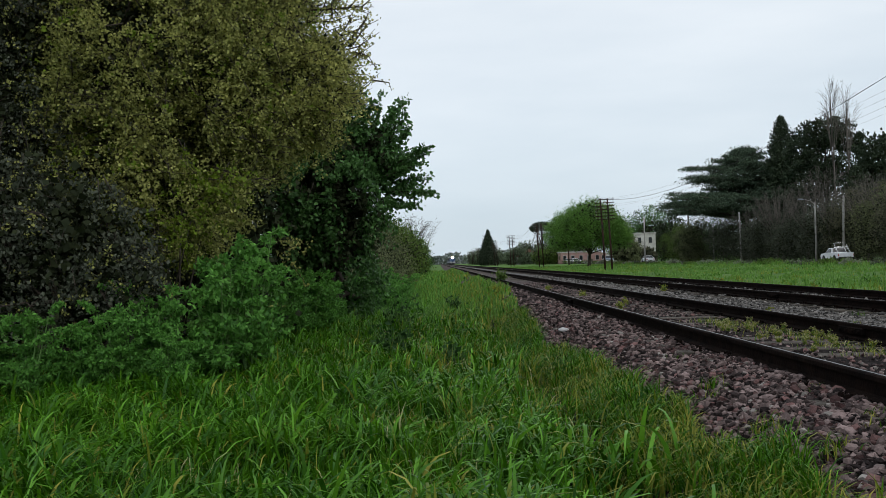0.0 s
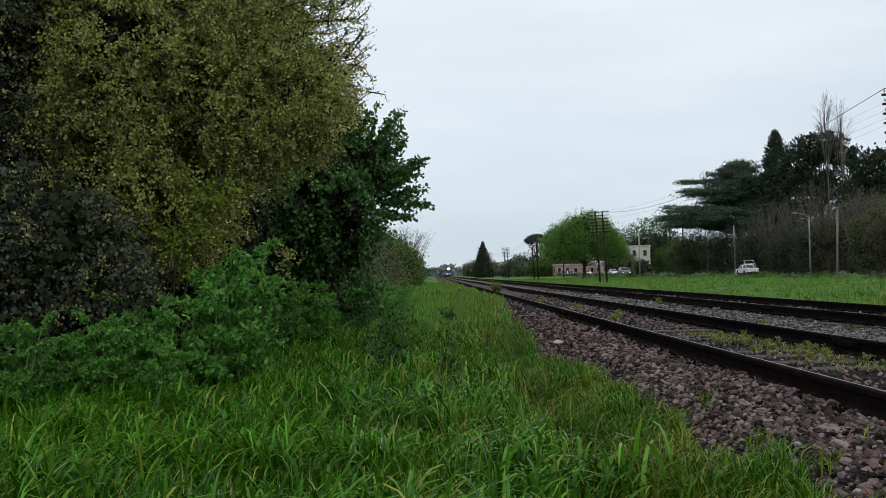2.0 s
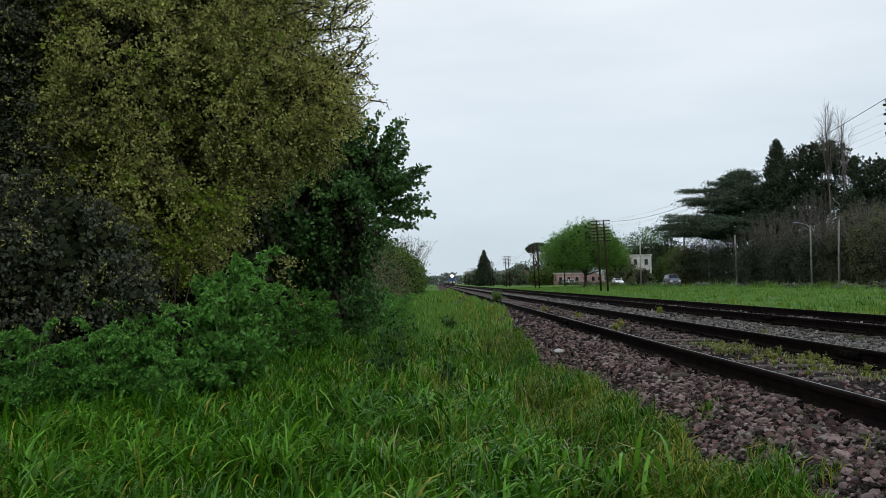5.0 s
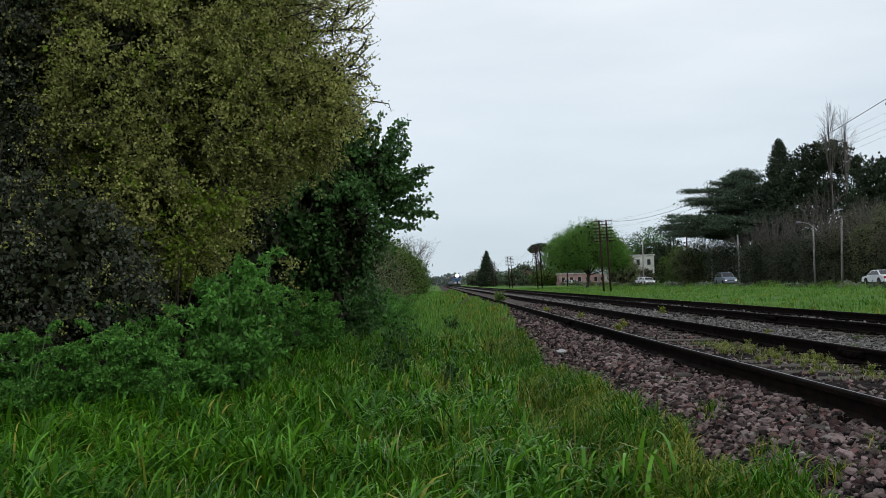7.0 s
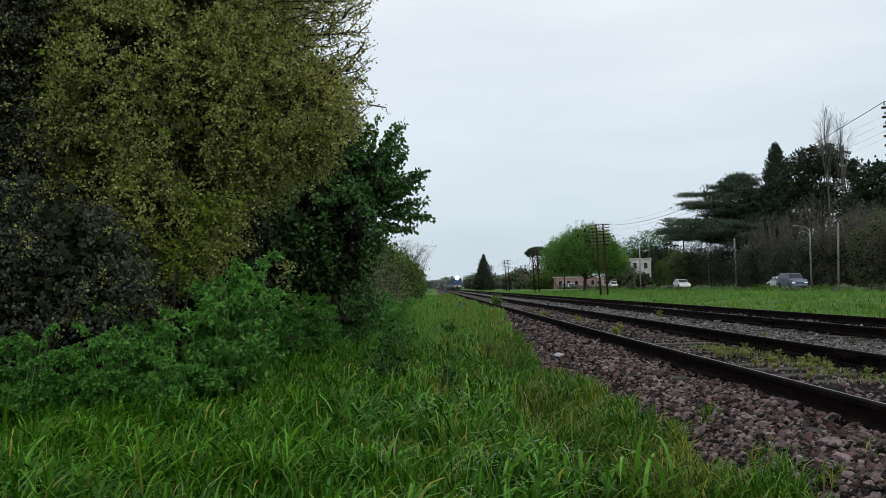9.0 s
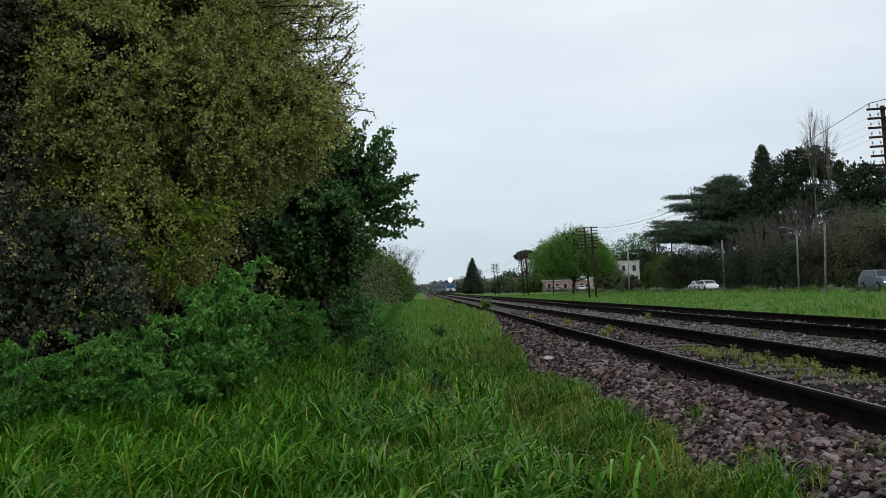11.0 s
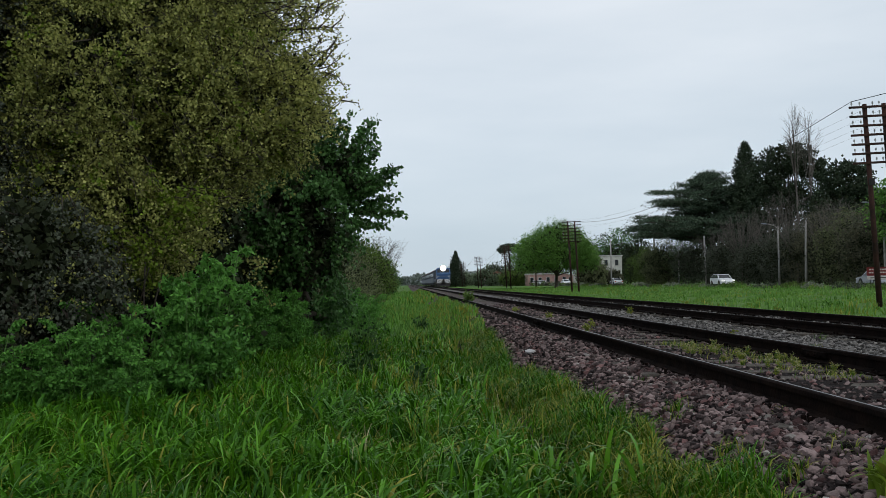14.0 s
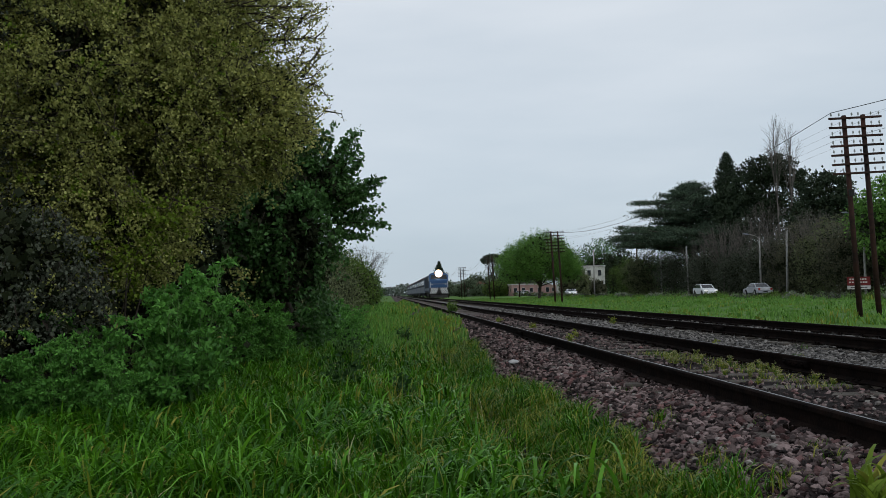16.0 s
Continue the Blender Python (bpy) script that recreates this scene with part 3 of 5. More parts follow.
def blades(name, pts, height, width, rng, lean, mats, index=None, segs=3, nod=0.0):
    """Curved tapering blades of segs quads each, rooted at pts; nod hooks the tips over."""
    n = len(pts)
    a = rng.uniform(0, 2 * math.pi, n)
    d = np.stack([np.cos(a), np.sin(a), np.zeros(n)], 1)
    side = np.stack([-np.sin(a + 0.6), np.cos(a + 0.6), np.zeros(n)], 1)
    h = height * rng.uniform(0.55, 1.25, n)
    bend = lean * rng.uniform(0.2, 1.4, n)
    w = width * rng.uniform(0.6, 1.4, n)
    hook = nod * rng.uniform(0.0, 1.3, n)

    def ring(t):
        c = pts + d * (h * (bend * t ** 2 + hook * t ** 4))[:, None] + np.array([0, 0, 1.0]) * (h * (t - 0.55 * np.minimum(bend, 1.3) * t ** 3.5 - 0.75 * hook * t ** 6))[:, None]
        ww = (w * (1 - t) ** (0.5 if nod else 0.7) * 0.5 + 0.0005)[:, None] * side
        return c - ww, c + ww

    # one island a blade: share the vertices between the quads
    me = bpy.data.meshes.new(name)
    m = segs + 1
    rings = [ring(i / segs) for i in range(m)]
    vv = np.stack([np.stack(r, 1) for r in rings], 1).reshape(-1, 3)
    base = np.arange(n)[:, None] * (2 * m)
    fl = []
    for i in range(segs):
        fl.append(np.stack([base[:, 0] + 2 * i, base[:, 0] + 2 * i + 1, base[:, 0] + 2 * i + 3, base[:, 0] + 2 * i + 2], 1))
    fl = np.stack(fl, 1).reshape(-1, 4)
    me.vertices.add(len(vv))
    me.vertices.foreach_set("co", vv.astype(np.float32).reshape(-1))
    me.loops.add(fl.size)
    me.loops.foreach_set("vertex_index", fl.astype(np.int32).reshape(-1))
    me.polygons.add(len(fl))
    me.polygons.foreach_set("loop_start", np.arange(0, fl.size, 4, dtype=np.int32))
    for x in mats:
        me.materials.append(x)
    if index is not None:
        me.polygons.foreach_set("material_index", np.repeat(index, segs).astype(np.int32))
    me.update(calc_edges=True)
    return me


G_RNG = np.random.default_rng(21)


def meadow(x0, x1, y0, y1, n, clump=0.0, power=1.0):
    """Rooting points on the left meadow, kept off the ballast and thinned by noise."""
    if clump:
        k = max(1, n // 14)
        c = np.stack([G_RNG.uniform(x0, x1, k), y0 + (y1 - y0) * G_RNG.uniform(0, 1, k) ** power], 1)
        p = np.repeat(c, 14, 0) + G_RNG.normal(size=(k * 14, 2)) * clump
    else:
        p = np.stack([G_RNG.uniform(x0, x1, n), y0 + (y1 - y0) * G_RNG.uniform(0, 1, n) ** power], 1)
    keep = np.array([x < edge(y) for x, y in p])
    p = p[keep]
    return np.array([(x, y, (bed(x, y) if x > 1.15 else land(x, y)) - 0.01) for x, y in p])


def dryness(p):
    """Share of yellow blades: most along the ballast and in drifts."""
    v = np.array([0.5 * smooth_noise(x, y, 1.6, 4.0) + 0.35 * smooth_noise(x, y, 0.5, 9.0) + 0.42 * max(0, min(1, (x + 0.4) / 1.6)) * (1 if y < 12 else 0.75) + 0.22 * math.exp(-((x - 0.2) / 0.9) ** 2 - ((y - 17) / 6) ** 2) for x, y, _ in p])
    return G_RNG.uniform(0, 1, len(p)) < np.clip(v - 0.04, 0.02, 0.55)


def grass_patch(name, pts, h, w, lean, label, segs=3, base=GRASS):
    hv = np.array([(1 + 0.75 * smooth_noise(x, y, 0.9, 6.0)) * (1 if x < 1.1 else 0.62) for x, y, _ in pts]) * h
    idx = np.where(dryness(pts), 1, np.where(G_RNG.uniform(0, 1, len(pts)) < 0.35, 2, 0))
    ob = part(name, blades(name, pts, hv, w, G_RNG, lean, [base, GRASS_DRY, GRASS_LUSH], idx, segs), None)
    return tagged(ob, label, "grass", kind="stuff")


grass_patch("tall_grass", meadow(-3.8, 1.9, 2.4, 8.5, 15000, 0.045), 0.38, 0.014, 0.6, "tall lush green meadow grass, yellowing near the ballast", 4)
grass_patch("tall_grass", meadow(-7.0, 2.4, 8.5, 20, 30000, 0.07), 0.38, 0.020, 0.55, "tall green meadow grass beside the track")
grass_patch("tall_grass", meadow(-9.0, 2.5, 20, 55, 36000, 0.12), 0.42, 0.042, 0.45, "green meadow grass running along the track", 2, BRIGHT)
grass_patch("tall_grass", meadow(-12.0, 2.5, 55, 160, 16000, 0.3), 0.45, 0.11, 0.4, "distant strip of green meadow grass along the railway", 2, BRIGHT)


# a fringe of finer, drier grass along the ballast
fringe = []
for _ in range(13000):
    y = 2.8 + 17 * G_RNG.uniform() ** 1.25
    x = edge(y) - 0.5 * G_RNG.uniform() ** 1.3 + 0.05
    fringe.append((x, y, bed(x, y) - 0.01))
fringe = np.array(fringe)
fr_h = np.array([0.27 + 0.16 * smooth_noise(x, y, 0.35, 12.0) for x, y, _ in fringe])
fr_i = np.where(dryness(fringe), 1, np.where(G_RNG.uniform(0, 1, len(fringe)) < 0.3, 2, 0))
tagged(part("fringe_grass", blades("fringe_grass", fringe, fr_h, 0.011, G_RNG, 0.45, [GRASS, GRASS_DRY, GRASS_LUSH], fr_i, 5, 0.45), None), "yellow-green fringe of fine grass along the ballast", "grass", kind="stuff")


# broad blades that stand up in dense tufts and nod at the tip
def tufts(x0, x1, y0, y1, k, each, spread):
    c = np.stack([G_RNG.uniform(x0, x1, k), y0 + (y1 - y0) * G_RNG.uniform(0, 1, k) ** 0.9], 1)
    c = c[[smooth_noise(x, y, 0.8, 15.0) > -0.15 for x, y in c]]
    p = np.repeat(c, each, 0) + G_RNG.normal(size=(len(c) * each, 2)) * spread
    return np.array([(x, y, (bed(x, y) if x > 1.15 else land(x, y)) - 0.01) for x, y in p if x < edge(y)])


for area, n, each, h, w, lean in (((-3.4, 0.9, 2.8, 7.0), 900, 15, 0.46, 0.030, 0.26), ((-3.4, 1.2, 2.8, 7.0), 170, 11, 0.54, 0.036, 0.4),
                                  ((-5.0, 0.7, 7.0, 14.0), 950, 14, 0.46, 0.034, 0.26), ((-5.0, 0.7, 7.0, 14.0), 170, 12, 0.54, 0.040, 0.4),
                                  ((-4.5, 0.9, 12.5, 24.0), 640, 14, 0.46, 0.044, 0.3)):
    tp = tufts(*area, n, each, 0.07)
    hv = h * np.array([1 + 0.45 * smooth_noise(x, y, 0.9, 6.0) for x, y, _ in tp])
    pick = G_RNG.uniform(0, 1, len(tp))
    ob = part("broad_grass", blades("broad_grass", tp, hv, w, G_RNG, lean, [GRASS_LUSH, GRASS, GRASS_DRY], np.where(pick < 0.55, 0, np.where(pick < 0.94, 1, 2)), 7, 0.55), None)
    tagged(ob, "broad upright green grass blades in tufts with nodding tips", "grass", kind="stuff")
# seed heads on thin stalks and dead straw
sp = meadow(-2.5, 1.1, 3.0, 18, 2200, 0.12)
ob = part("dry_straw", blades("dry_straw", sp, 0.40, 0.010, G_RNG, 0.5, [SEED, GRASS_DRY], np.where(G_RNG.uniform(0, 1, len(sp)) < 0.4, 0, 1), 6, 0.6), None)
tagged(ob, "pale dead straw and seed stalks among the grass", "grass", kind="stuff")

# field beyond the second track
k = 5200
fc = np.stack([G_RNG.uniform(9.8, 35.2, k), 11 + 170 * G_RNG.uniform(0, 1, k) ** 1.5], 1)
fp = np.repeat(fc, 13, 0) + G_RNG.normal(size=(k * 13, 2)) * 0.16
fp = fp[fp[:, 0] > 9.75]
fh = np.array([0.18 + 0.14 * max(-0.6, smooth_noise(x, y, 3.0, 8.0)) + 0.34 * max(0, smooth_noise(x, y, 1.4, 2.0)) + (0.25 if x > 32.2 else 0) for x, y in fp])
fd = np.array([smooth_noise(x, y, 2.5, 13.0) for x, y in fp]) + G_RNG.uniform(-0.4, 0.4, len(fp))
fp = np.array([(x, y, max(land(x, y), bed(x, y) if x < 10.3 else 0) - 0.01) for x, y in fp])
fi = np.where(fd > 0.58, 1, np.where(fd < -0.55, 2, np.where(fd > 0.42, 3, 0)))
ob = part("short_grass", blades("short_grass", fp, fh, 0.05, G_RNG, 0.6, [BRIGHT, GRASS_DRY, GRASS, LIME], fi, 2), None)
tagged(ob, "bright rough grass on the field between track and road", "grass", kind="stuff")


# ---- weeds ----
def weed(base, h, n, size, seed, name, label, mats, flower=0):
    rng = np.random.default_rng(seed)
    root = new(name)
    root.location = base
    s, pts, tips = Shape(), [], []
    for _ in range(n):
        a, r = rng.uniform(0, 6.28), h * rng.uniform(0.1, 0.55)
        e = np.array([math.cos(a) * r, math.sin(a) * r, h * rng.uniform(0.55, 1.05)])
        s.tube([(0, 0, -0.03), e * 0.5 + np.array([0, 0, 0.1 * h]), e], [size * 0.12, size * 0.09, size * 0.05], 4)
        k = rng.uniform(0.15, 1, (9, 1))
        pts.append(e * k + rng.normal(size=(9, 3)) * size * 0.35)
        tips.append(e)
    tagged(part("stalk", s, HEM_STEM, root), kind="stuff")
    q = leaf_quads(np.concatenate(pts), size, rng, -0.3, 0.3)
    idx = np.zeros(len(q))
    if flower:
        fq = leaf_quads(np.repeat(np.array(tips), flower, 0) + rng.normal(size=(len(tips) * flower, 3)) * size * 0.4, size * 0.45, rng, 0, 0.5)
        q, idx = np.concatenate([q, fq]), np.concatenate([idx, np.ones(len(fq))])
    part("leaves", quads("leaves", q, mats, idx), None, root)
    return tagged(root, label, "weed")


W_RNG = np.random.default_rng(5)
for i in range(40):
    y = W_RNG.uniform(8.6, 13.0)
    x = W_RNG.uniform(3.55, 4.24)
    tagged(weed((x, y, 0.55), W_RNG.uniform(0.06, 0.12), 12, 0.017, 100 + i, "flowering_weed", "low weed with pale yellow flowers between the rails", [GRASS_DRY, SEED], 5), group="weeds between the rails")



def grass_tuft(x, y, h, n, seed):
    """A small tuft of fine blades rooted between the stones."""
    root = new("grass_tuft")
    root.location = (x, y, bed(x, y))
    rng = np.random.default_rng(seed)
    p = rng.normal(size=(n, 3)) * np.array([0.05, 0.05, 0])
    tagged(part("tuft", blades("tuft", p, 0.85 * h * rng.uniform(0.4, 1.0, n), 0.006, rng, 0.6, [GRASS, GRASS_DRY], np.where(rng.uniform(0, 1, n) < 0.4, 1, 0), 5, 0.3), None, root), kind="stuff")
    return tagged(root, "small tuft of yellowing grass in the ballast", "grass tuft", group="tufts in the ballast")


for i, (x, y, h, n) in enumerate(((2.02, 7.0, 0.22, 46), (1.96, 6.7, 0.16, 30), (1.88, 5.5, 0.24, 40), (1.92, 5.2, 0.2, 40), (1.93, 4.6, 0.22, 50), (2.35, 4.9, 0.14, 26), (2.45, 5.3, 0.12, 20),
                                  (1.75, 9.8, 0.2, 36), (2.5, 6.2, 0.1, 16), (2.3, 9.0, 0.12, 16), (5.4, 12.2, 0.16, 24), (6.3, 14.0, 0.16, 24), (4.65, 10.2, 0.2, 26), (4.7, 10.6, 0.25, 26))):
    grass_tuft(x, y, h, n, 270 + i)
tp = np.stack([W_RNG.normal(3.9, 0.17, 1500), W_RNG.uniform(8.2, 13.6, 1500)], 1)
tp = np.array([(x, y, bed(x, y)) for x, y in tp if 3.4 < x < 4.32 and smooth_noise(x, y, 0.5, 3.0) > -0.2])
tagged(part("low_grass", blades("low_grass", tp, 0.085, 0.006, W_RNG, 0.6, [GRASS_DRY, GRASS, SEED], W_RNG.choice(3, len(tp), p=(0.5, 0.38, 0.12)), 3, 0.3), None),
       "low flowering grass growing between the rails", "grass", kind="stuff")
for i, (x, y, h, sz) in enumerate(((3.95, 6.9, 0.14, 0.04), (3.9, 6.5, 0.14, 0.04),
                                   (1.9, 30.0, 0.3, 0.1), (6.4, 26.5, 0.2, 0.06), (9.3, 23.0, 0.25, 0.08), (9.4, 31.0, 0.25, 0.08), (5.3, 15.0, 0.13, 0.04), (3.7, 24, 0.15, 0.06), (3.5, 30, 0.16, 0.06), (3.3, 17, 0.13, 0.05), (3.8, 19, 0.13, 0.05))):
    weed((x, y, bed(x, y)), h, 9, sz, 200 + i, "weed", "small green weed growing in the ballast", [GRASS_DRY])
weed((2.75, 41.0, bed(2.75, 41.0)), 0.6, 26, 0.12, 240, "weed", "dark bushy weed beside the rail", [HEDGE])
for i, (x, y, h) in enumerate(((-0.72, 13.4, 0.6), (-0.6, 13.6, 0.5), (-0.82, 17.5, 0.9), (0.15, 11.8, 0.42), (0.4, 27, 0.6))):
    weed((x, y, land(x, y)), h, 26, 0.085, 250 + i, "dock_weed", "dark leafy dock standing in the meadow grass", [DOCKLEAF])


def dock(x, y, h, seed):
    """A rosette of long upright pointed leaves."""
    root = new("dock_weed")
    root.location = (x, y, bed(x, y))
    rng = np.random.default_rng(seed)
    p = rng.normal(size=(24, 3)) * np.array([0.03, 0.03, 0])
    part("leaves", blades("leaves", p, h * rng.uniform(0.4, 1.0, 24), 0.13 * h + 0.004, rng, 0.7, [LIME, GRASS_DRY], np.where(rng.uniform(0, 1, 24) < 0.35, 1, 0), 6), None, root)
    return tagged(root, "upright dock weed with long pointed leaves, partly yellowed", "weed")


dock(2.14, 4.12, 0.34, 261)
dock(2.08, 3.95, 0.24, 262)
dock(1.72, 4.5, 0.15, 263)


# ---- hemlock ----
def hemlock(seed, h):
    """An upright plant with pinnate leaves, as deep as it is wide."""
    rng = np.random.default_rng(seed)
    root = new("hemlock_plant")
    s, q = Shape(), []
    for _ in range(5):
        a, lean = rng.uniform(0, 6.28), rng.uniform(0.08, 0.3) * h
        top = np.array([math.cos(a) * lean, math.sin(a) * lean, h * rng.uniform(0.7, 1.0)])
        s.tube([(0, 0, -0.05), top * 0.5 + np.array([0, 0, 0.08]), top], [0.016, 0.011, 0.004], 5)
        for t in np.linspace(0.25, 1.0, 11):
            c = top * t
            b = rng.uniform(0, 6.28)
            L = (0.42 - 0.22 * t) * rng.uniform(0.7, 1.25)
            d = np.array([math.cos(b), math.sin(b), rng.uniform(0.05, 0.6)])
            tip = c + d * L
            s.tube([c, c + d * L * 0.5 + np.array([0, 0, 0.02]), tip], [0.005, 0.004, 0.002], 3)
            side = np.array([-math.sin(b), math.cos(b), 0.0])
            for u in np.linspace(0.2, 1, 7):
                for sg in (-1, 1):
                    p0 = c + d * L * u
                    reach = (1.15 - u) * L * 0.55
                    k = rng.uniform(0.2, 1.0, (5, 1))
                    q.append(p0 + (side * sg * 0.85 + d * 0.5) * reach * k + rng.normal(size=(5, 3)) * 0.012 + np.array([0, 0, -0.03]) * k)
    part("stem", s, HEM_STEM, root)
    part("leaves", quads("leaves", leaf_quads(np.concatenate(q), 0.056, rng, 0.15, 0.23), [HEMLOCK]), None, root)
    return tagged(root, "bushy green hemlock plant with ferny leaves in the grass", "plant", group="hemlock thicket")


HEM = [hemlock(31, 1.25), hemlock(32, 1.45), hemlock(33, 1.05)]
H_SPOTS = [(-4.9, 9.8, 0.85), (-4.3, 9.7, 0.8), (-3.9, 10.1, 0.85), (-5.3, 10.6, 1.0), (-3.5, 10.0, 0.8), (-3.1, 10.4, 1.05),
           (-2.55, 10.9, 1.28), (-2.3, 11.2, 1.35), (-2.75, 11.6, 1.2), (-3.6, 11.0, 1.1), (-2.9, 9.9, 0.6), (-6.0, 11.4, 1.1), (-5.6, 9.8, 0.95),
           (-3.9, 12.8, 1.0), (-3.1, 17.8, 1.1), (-2.8, 18.2, 0.9), (-2.4, 19.0, 0.95), (-2.15, 19.6, 0.75), (-2.6, 18.8, 1.15),
           (-1.75, 22.5, 0.8), (-1.3, 25.0, 0.85), (-1.1, 27.0, 0.8), (-1.7, 26, 1.0), (-2.3, 27, 1.1), (-1.3, 28.5, 0.85), (-2.0, 30.5, 1.0), (-1.6, 33, 1.1), (-1.2, 35, 0.9)]
for i, (x, y, k) in enumerate(H_SPOTS):
    m = pose(x, y, land(x, y), 0, 0, i * 67)
    if i < 3:
        HEM[i].matrix_basis = m
        HEM[i].scale = (k, k, k)
    else:
        copy_thing(HEM[i % 3], m).scale = (k, k, k)

# ---- trees on the near side ----
S_T = np.random.default_rng(77)


def fan(x0, x1, z0, z1, y, n, left, k, spread, size, layer, rise=0.4):
    """Shoots with side twigs that reach out of a crown over the open side."""
    out = []
    for _ in range(n):
        u = S_T.uniform()
        e = np.array([x0 + (x1 - x0) * u - S_T.uniform(0, 0.3), y + S_T.uniform(-0.8, 0.8), z0 + (z1 - z0) * u + S_T.uniform(-0.1, 0.1)])
        a = e + np.array([-left * S_T.uniform(0.7, 1.2), S_T.uniform(-0.3, 0.3), -rise * S_T.uniform(-0.5, 2.2)])
        out.append((a, e, k, spread, size, layer))
        for _ in range(3):
            b = a + (e - a) * S_T.uniform(0.3, 0.85)
            c = b + np.array([S_T.uniform(0.05, 0.35), S_T.uniform(-0.2, 0.2), S_T.uniform(-0.25, 0.4)])
            out.append((b, c, k // 2, spread, size, layer))
    return out


# inner layer of near-black leaves paints the shade in the crown
INNER = (DEEP_SHADE, 700, 30, 0.2, 0.075, 0.2, -0.7, 0.4, 1.0)
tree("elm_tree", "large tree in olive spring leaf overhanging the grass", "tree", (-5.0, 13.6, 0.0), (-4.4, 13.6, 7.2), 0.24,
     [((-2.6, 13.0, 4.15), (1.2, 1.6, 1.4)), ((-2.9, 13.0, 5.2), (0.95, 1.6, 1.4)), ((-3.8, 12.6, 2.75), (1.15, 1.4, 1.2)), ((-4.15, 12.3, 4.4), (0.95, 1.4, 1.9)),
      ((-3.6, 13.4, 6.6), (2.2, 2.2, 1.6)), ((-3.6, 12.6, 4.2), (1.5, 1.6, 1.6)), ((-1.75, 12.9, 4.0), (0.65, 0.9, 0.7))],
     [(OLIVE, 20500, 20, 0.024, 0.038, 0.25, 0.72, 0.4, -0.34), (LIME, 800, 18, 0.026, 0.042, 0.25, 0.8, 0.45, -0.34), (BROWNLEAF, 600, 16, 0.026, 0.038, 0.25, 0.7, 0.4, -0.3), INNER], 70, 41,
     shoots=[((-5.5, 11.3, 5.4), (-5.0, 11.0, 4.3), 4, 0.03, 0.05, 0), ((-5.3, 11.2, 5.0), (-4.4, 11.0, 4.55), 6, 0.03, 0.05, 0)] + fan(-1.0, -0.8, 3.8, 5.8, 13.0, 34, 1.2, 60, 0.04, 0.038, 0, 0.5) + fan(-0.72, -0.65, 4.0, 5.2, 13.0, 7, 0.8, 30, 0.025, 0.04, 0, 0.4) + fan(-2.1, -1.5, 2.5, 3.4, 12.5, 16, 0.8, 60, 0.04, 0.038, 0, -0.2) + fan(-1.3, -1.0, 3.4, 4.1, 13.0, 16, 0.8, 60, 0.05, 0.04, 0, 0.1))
# dark grey leaf colour paints the shade this tree stands in
tree("ivy_tree", "shaded tree painted in dark grey leaves, with a few fresh green shoots", "tree", (-6.2, 12.4, 0.0), (-5.9, 12.2, 6.0), 0.18,
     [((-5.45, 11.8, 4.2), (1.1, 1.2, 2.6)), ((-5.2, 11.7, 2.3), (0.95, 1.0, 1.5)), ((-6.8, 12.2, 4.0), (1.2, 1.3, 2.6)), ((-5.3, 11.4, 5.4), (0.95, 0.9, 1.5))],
     [(GREYLEAF, 4600, 16, 0.028, 0.04, 0.4, 0.6, 0.38, -0.32), (LIME, 130, 18, 0.03, 0.05, 0.2, 0.9, 0.45, -0.3), (OLIVE, 850, 16, 0.026, 0.036, 0.25, 0.85, 0.4, -0.32), (DEEP_SHADE, 500, 30, 0.2, 0.075, 0.2, -0.72, 0.4, 1.0)], 40, 46)
tree("lime_bough_tree", "young sapling with fresh lime-green leaves under the elm", "tree", (-3.5, 11.9, 0.0), (-3.4, 11.9, 2.3), 0.04,
     [((-3.45, 11.9, 2.15), (0.75, 0.5, 0.5)), ((-2.9, 11.9, 2.6), (0.5, 0.4, 0.35)), ((-4.4, 11.9, 2.9), (0.5, 0.4, 0.5))],
     [(LIME, 480, 16, 0.026, 0.044, 0.25, 0.3, 0.45, -0.3), (OLIVE, 300, 16, 0.026, 0.04, 0.25, 0.3, 0.45, -0.3)], 20, 45)
dark_shoots = []
for k in range(30):
    a = radians(-18 + 100 * k / 29 + S_T.uniform(-5, 5))
    r = S_T.uniform(0.86, 1.2) * (1.62 if a < 0.7 else 1.95)
    y = 20.2 + S_T.uniform(-0.7, 0.5)
    e = (-1.9 + 1.0 * math.cos(a) * r, y, 3.25 + math.sin(a) * r)
    s0 = (-1.9 + 0.5 * math.cos(a) * r, y + 0.1, 3.2 + 0.5 * math.sin(a) * r)
    dark_shoots.append((s0, e, 130, 0.038, 0.09, 0))
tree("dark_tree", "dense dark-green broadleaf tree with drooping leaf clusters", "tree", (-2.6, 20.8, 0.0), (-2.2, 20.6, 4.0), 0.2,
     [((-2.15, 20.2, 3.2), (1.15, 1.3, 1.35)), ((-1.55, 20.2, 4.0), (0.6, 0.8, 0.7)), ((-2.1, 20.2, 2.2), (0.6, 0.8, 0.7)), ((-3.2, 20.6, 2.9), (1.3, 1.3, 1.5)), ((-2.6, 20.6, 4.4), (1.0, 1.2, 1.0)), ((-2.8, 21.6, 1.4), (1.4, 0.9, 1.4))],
     [(DARKLEAF, 2000, 24, 0.045, 0.10, 0.7, 0.6, 0.32, -0.42), (DEEP_SHADE, 320, 30, 0.2, 0.13, 0.2, -0.75, 0.45, 1.0)], 50, 42, shoots=dark_shoots)
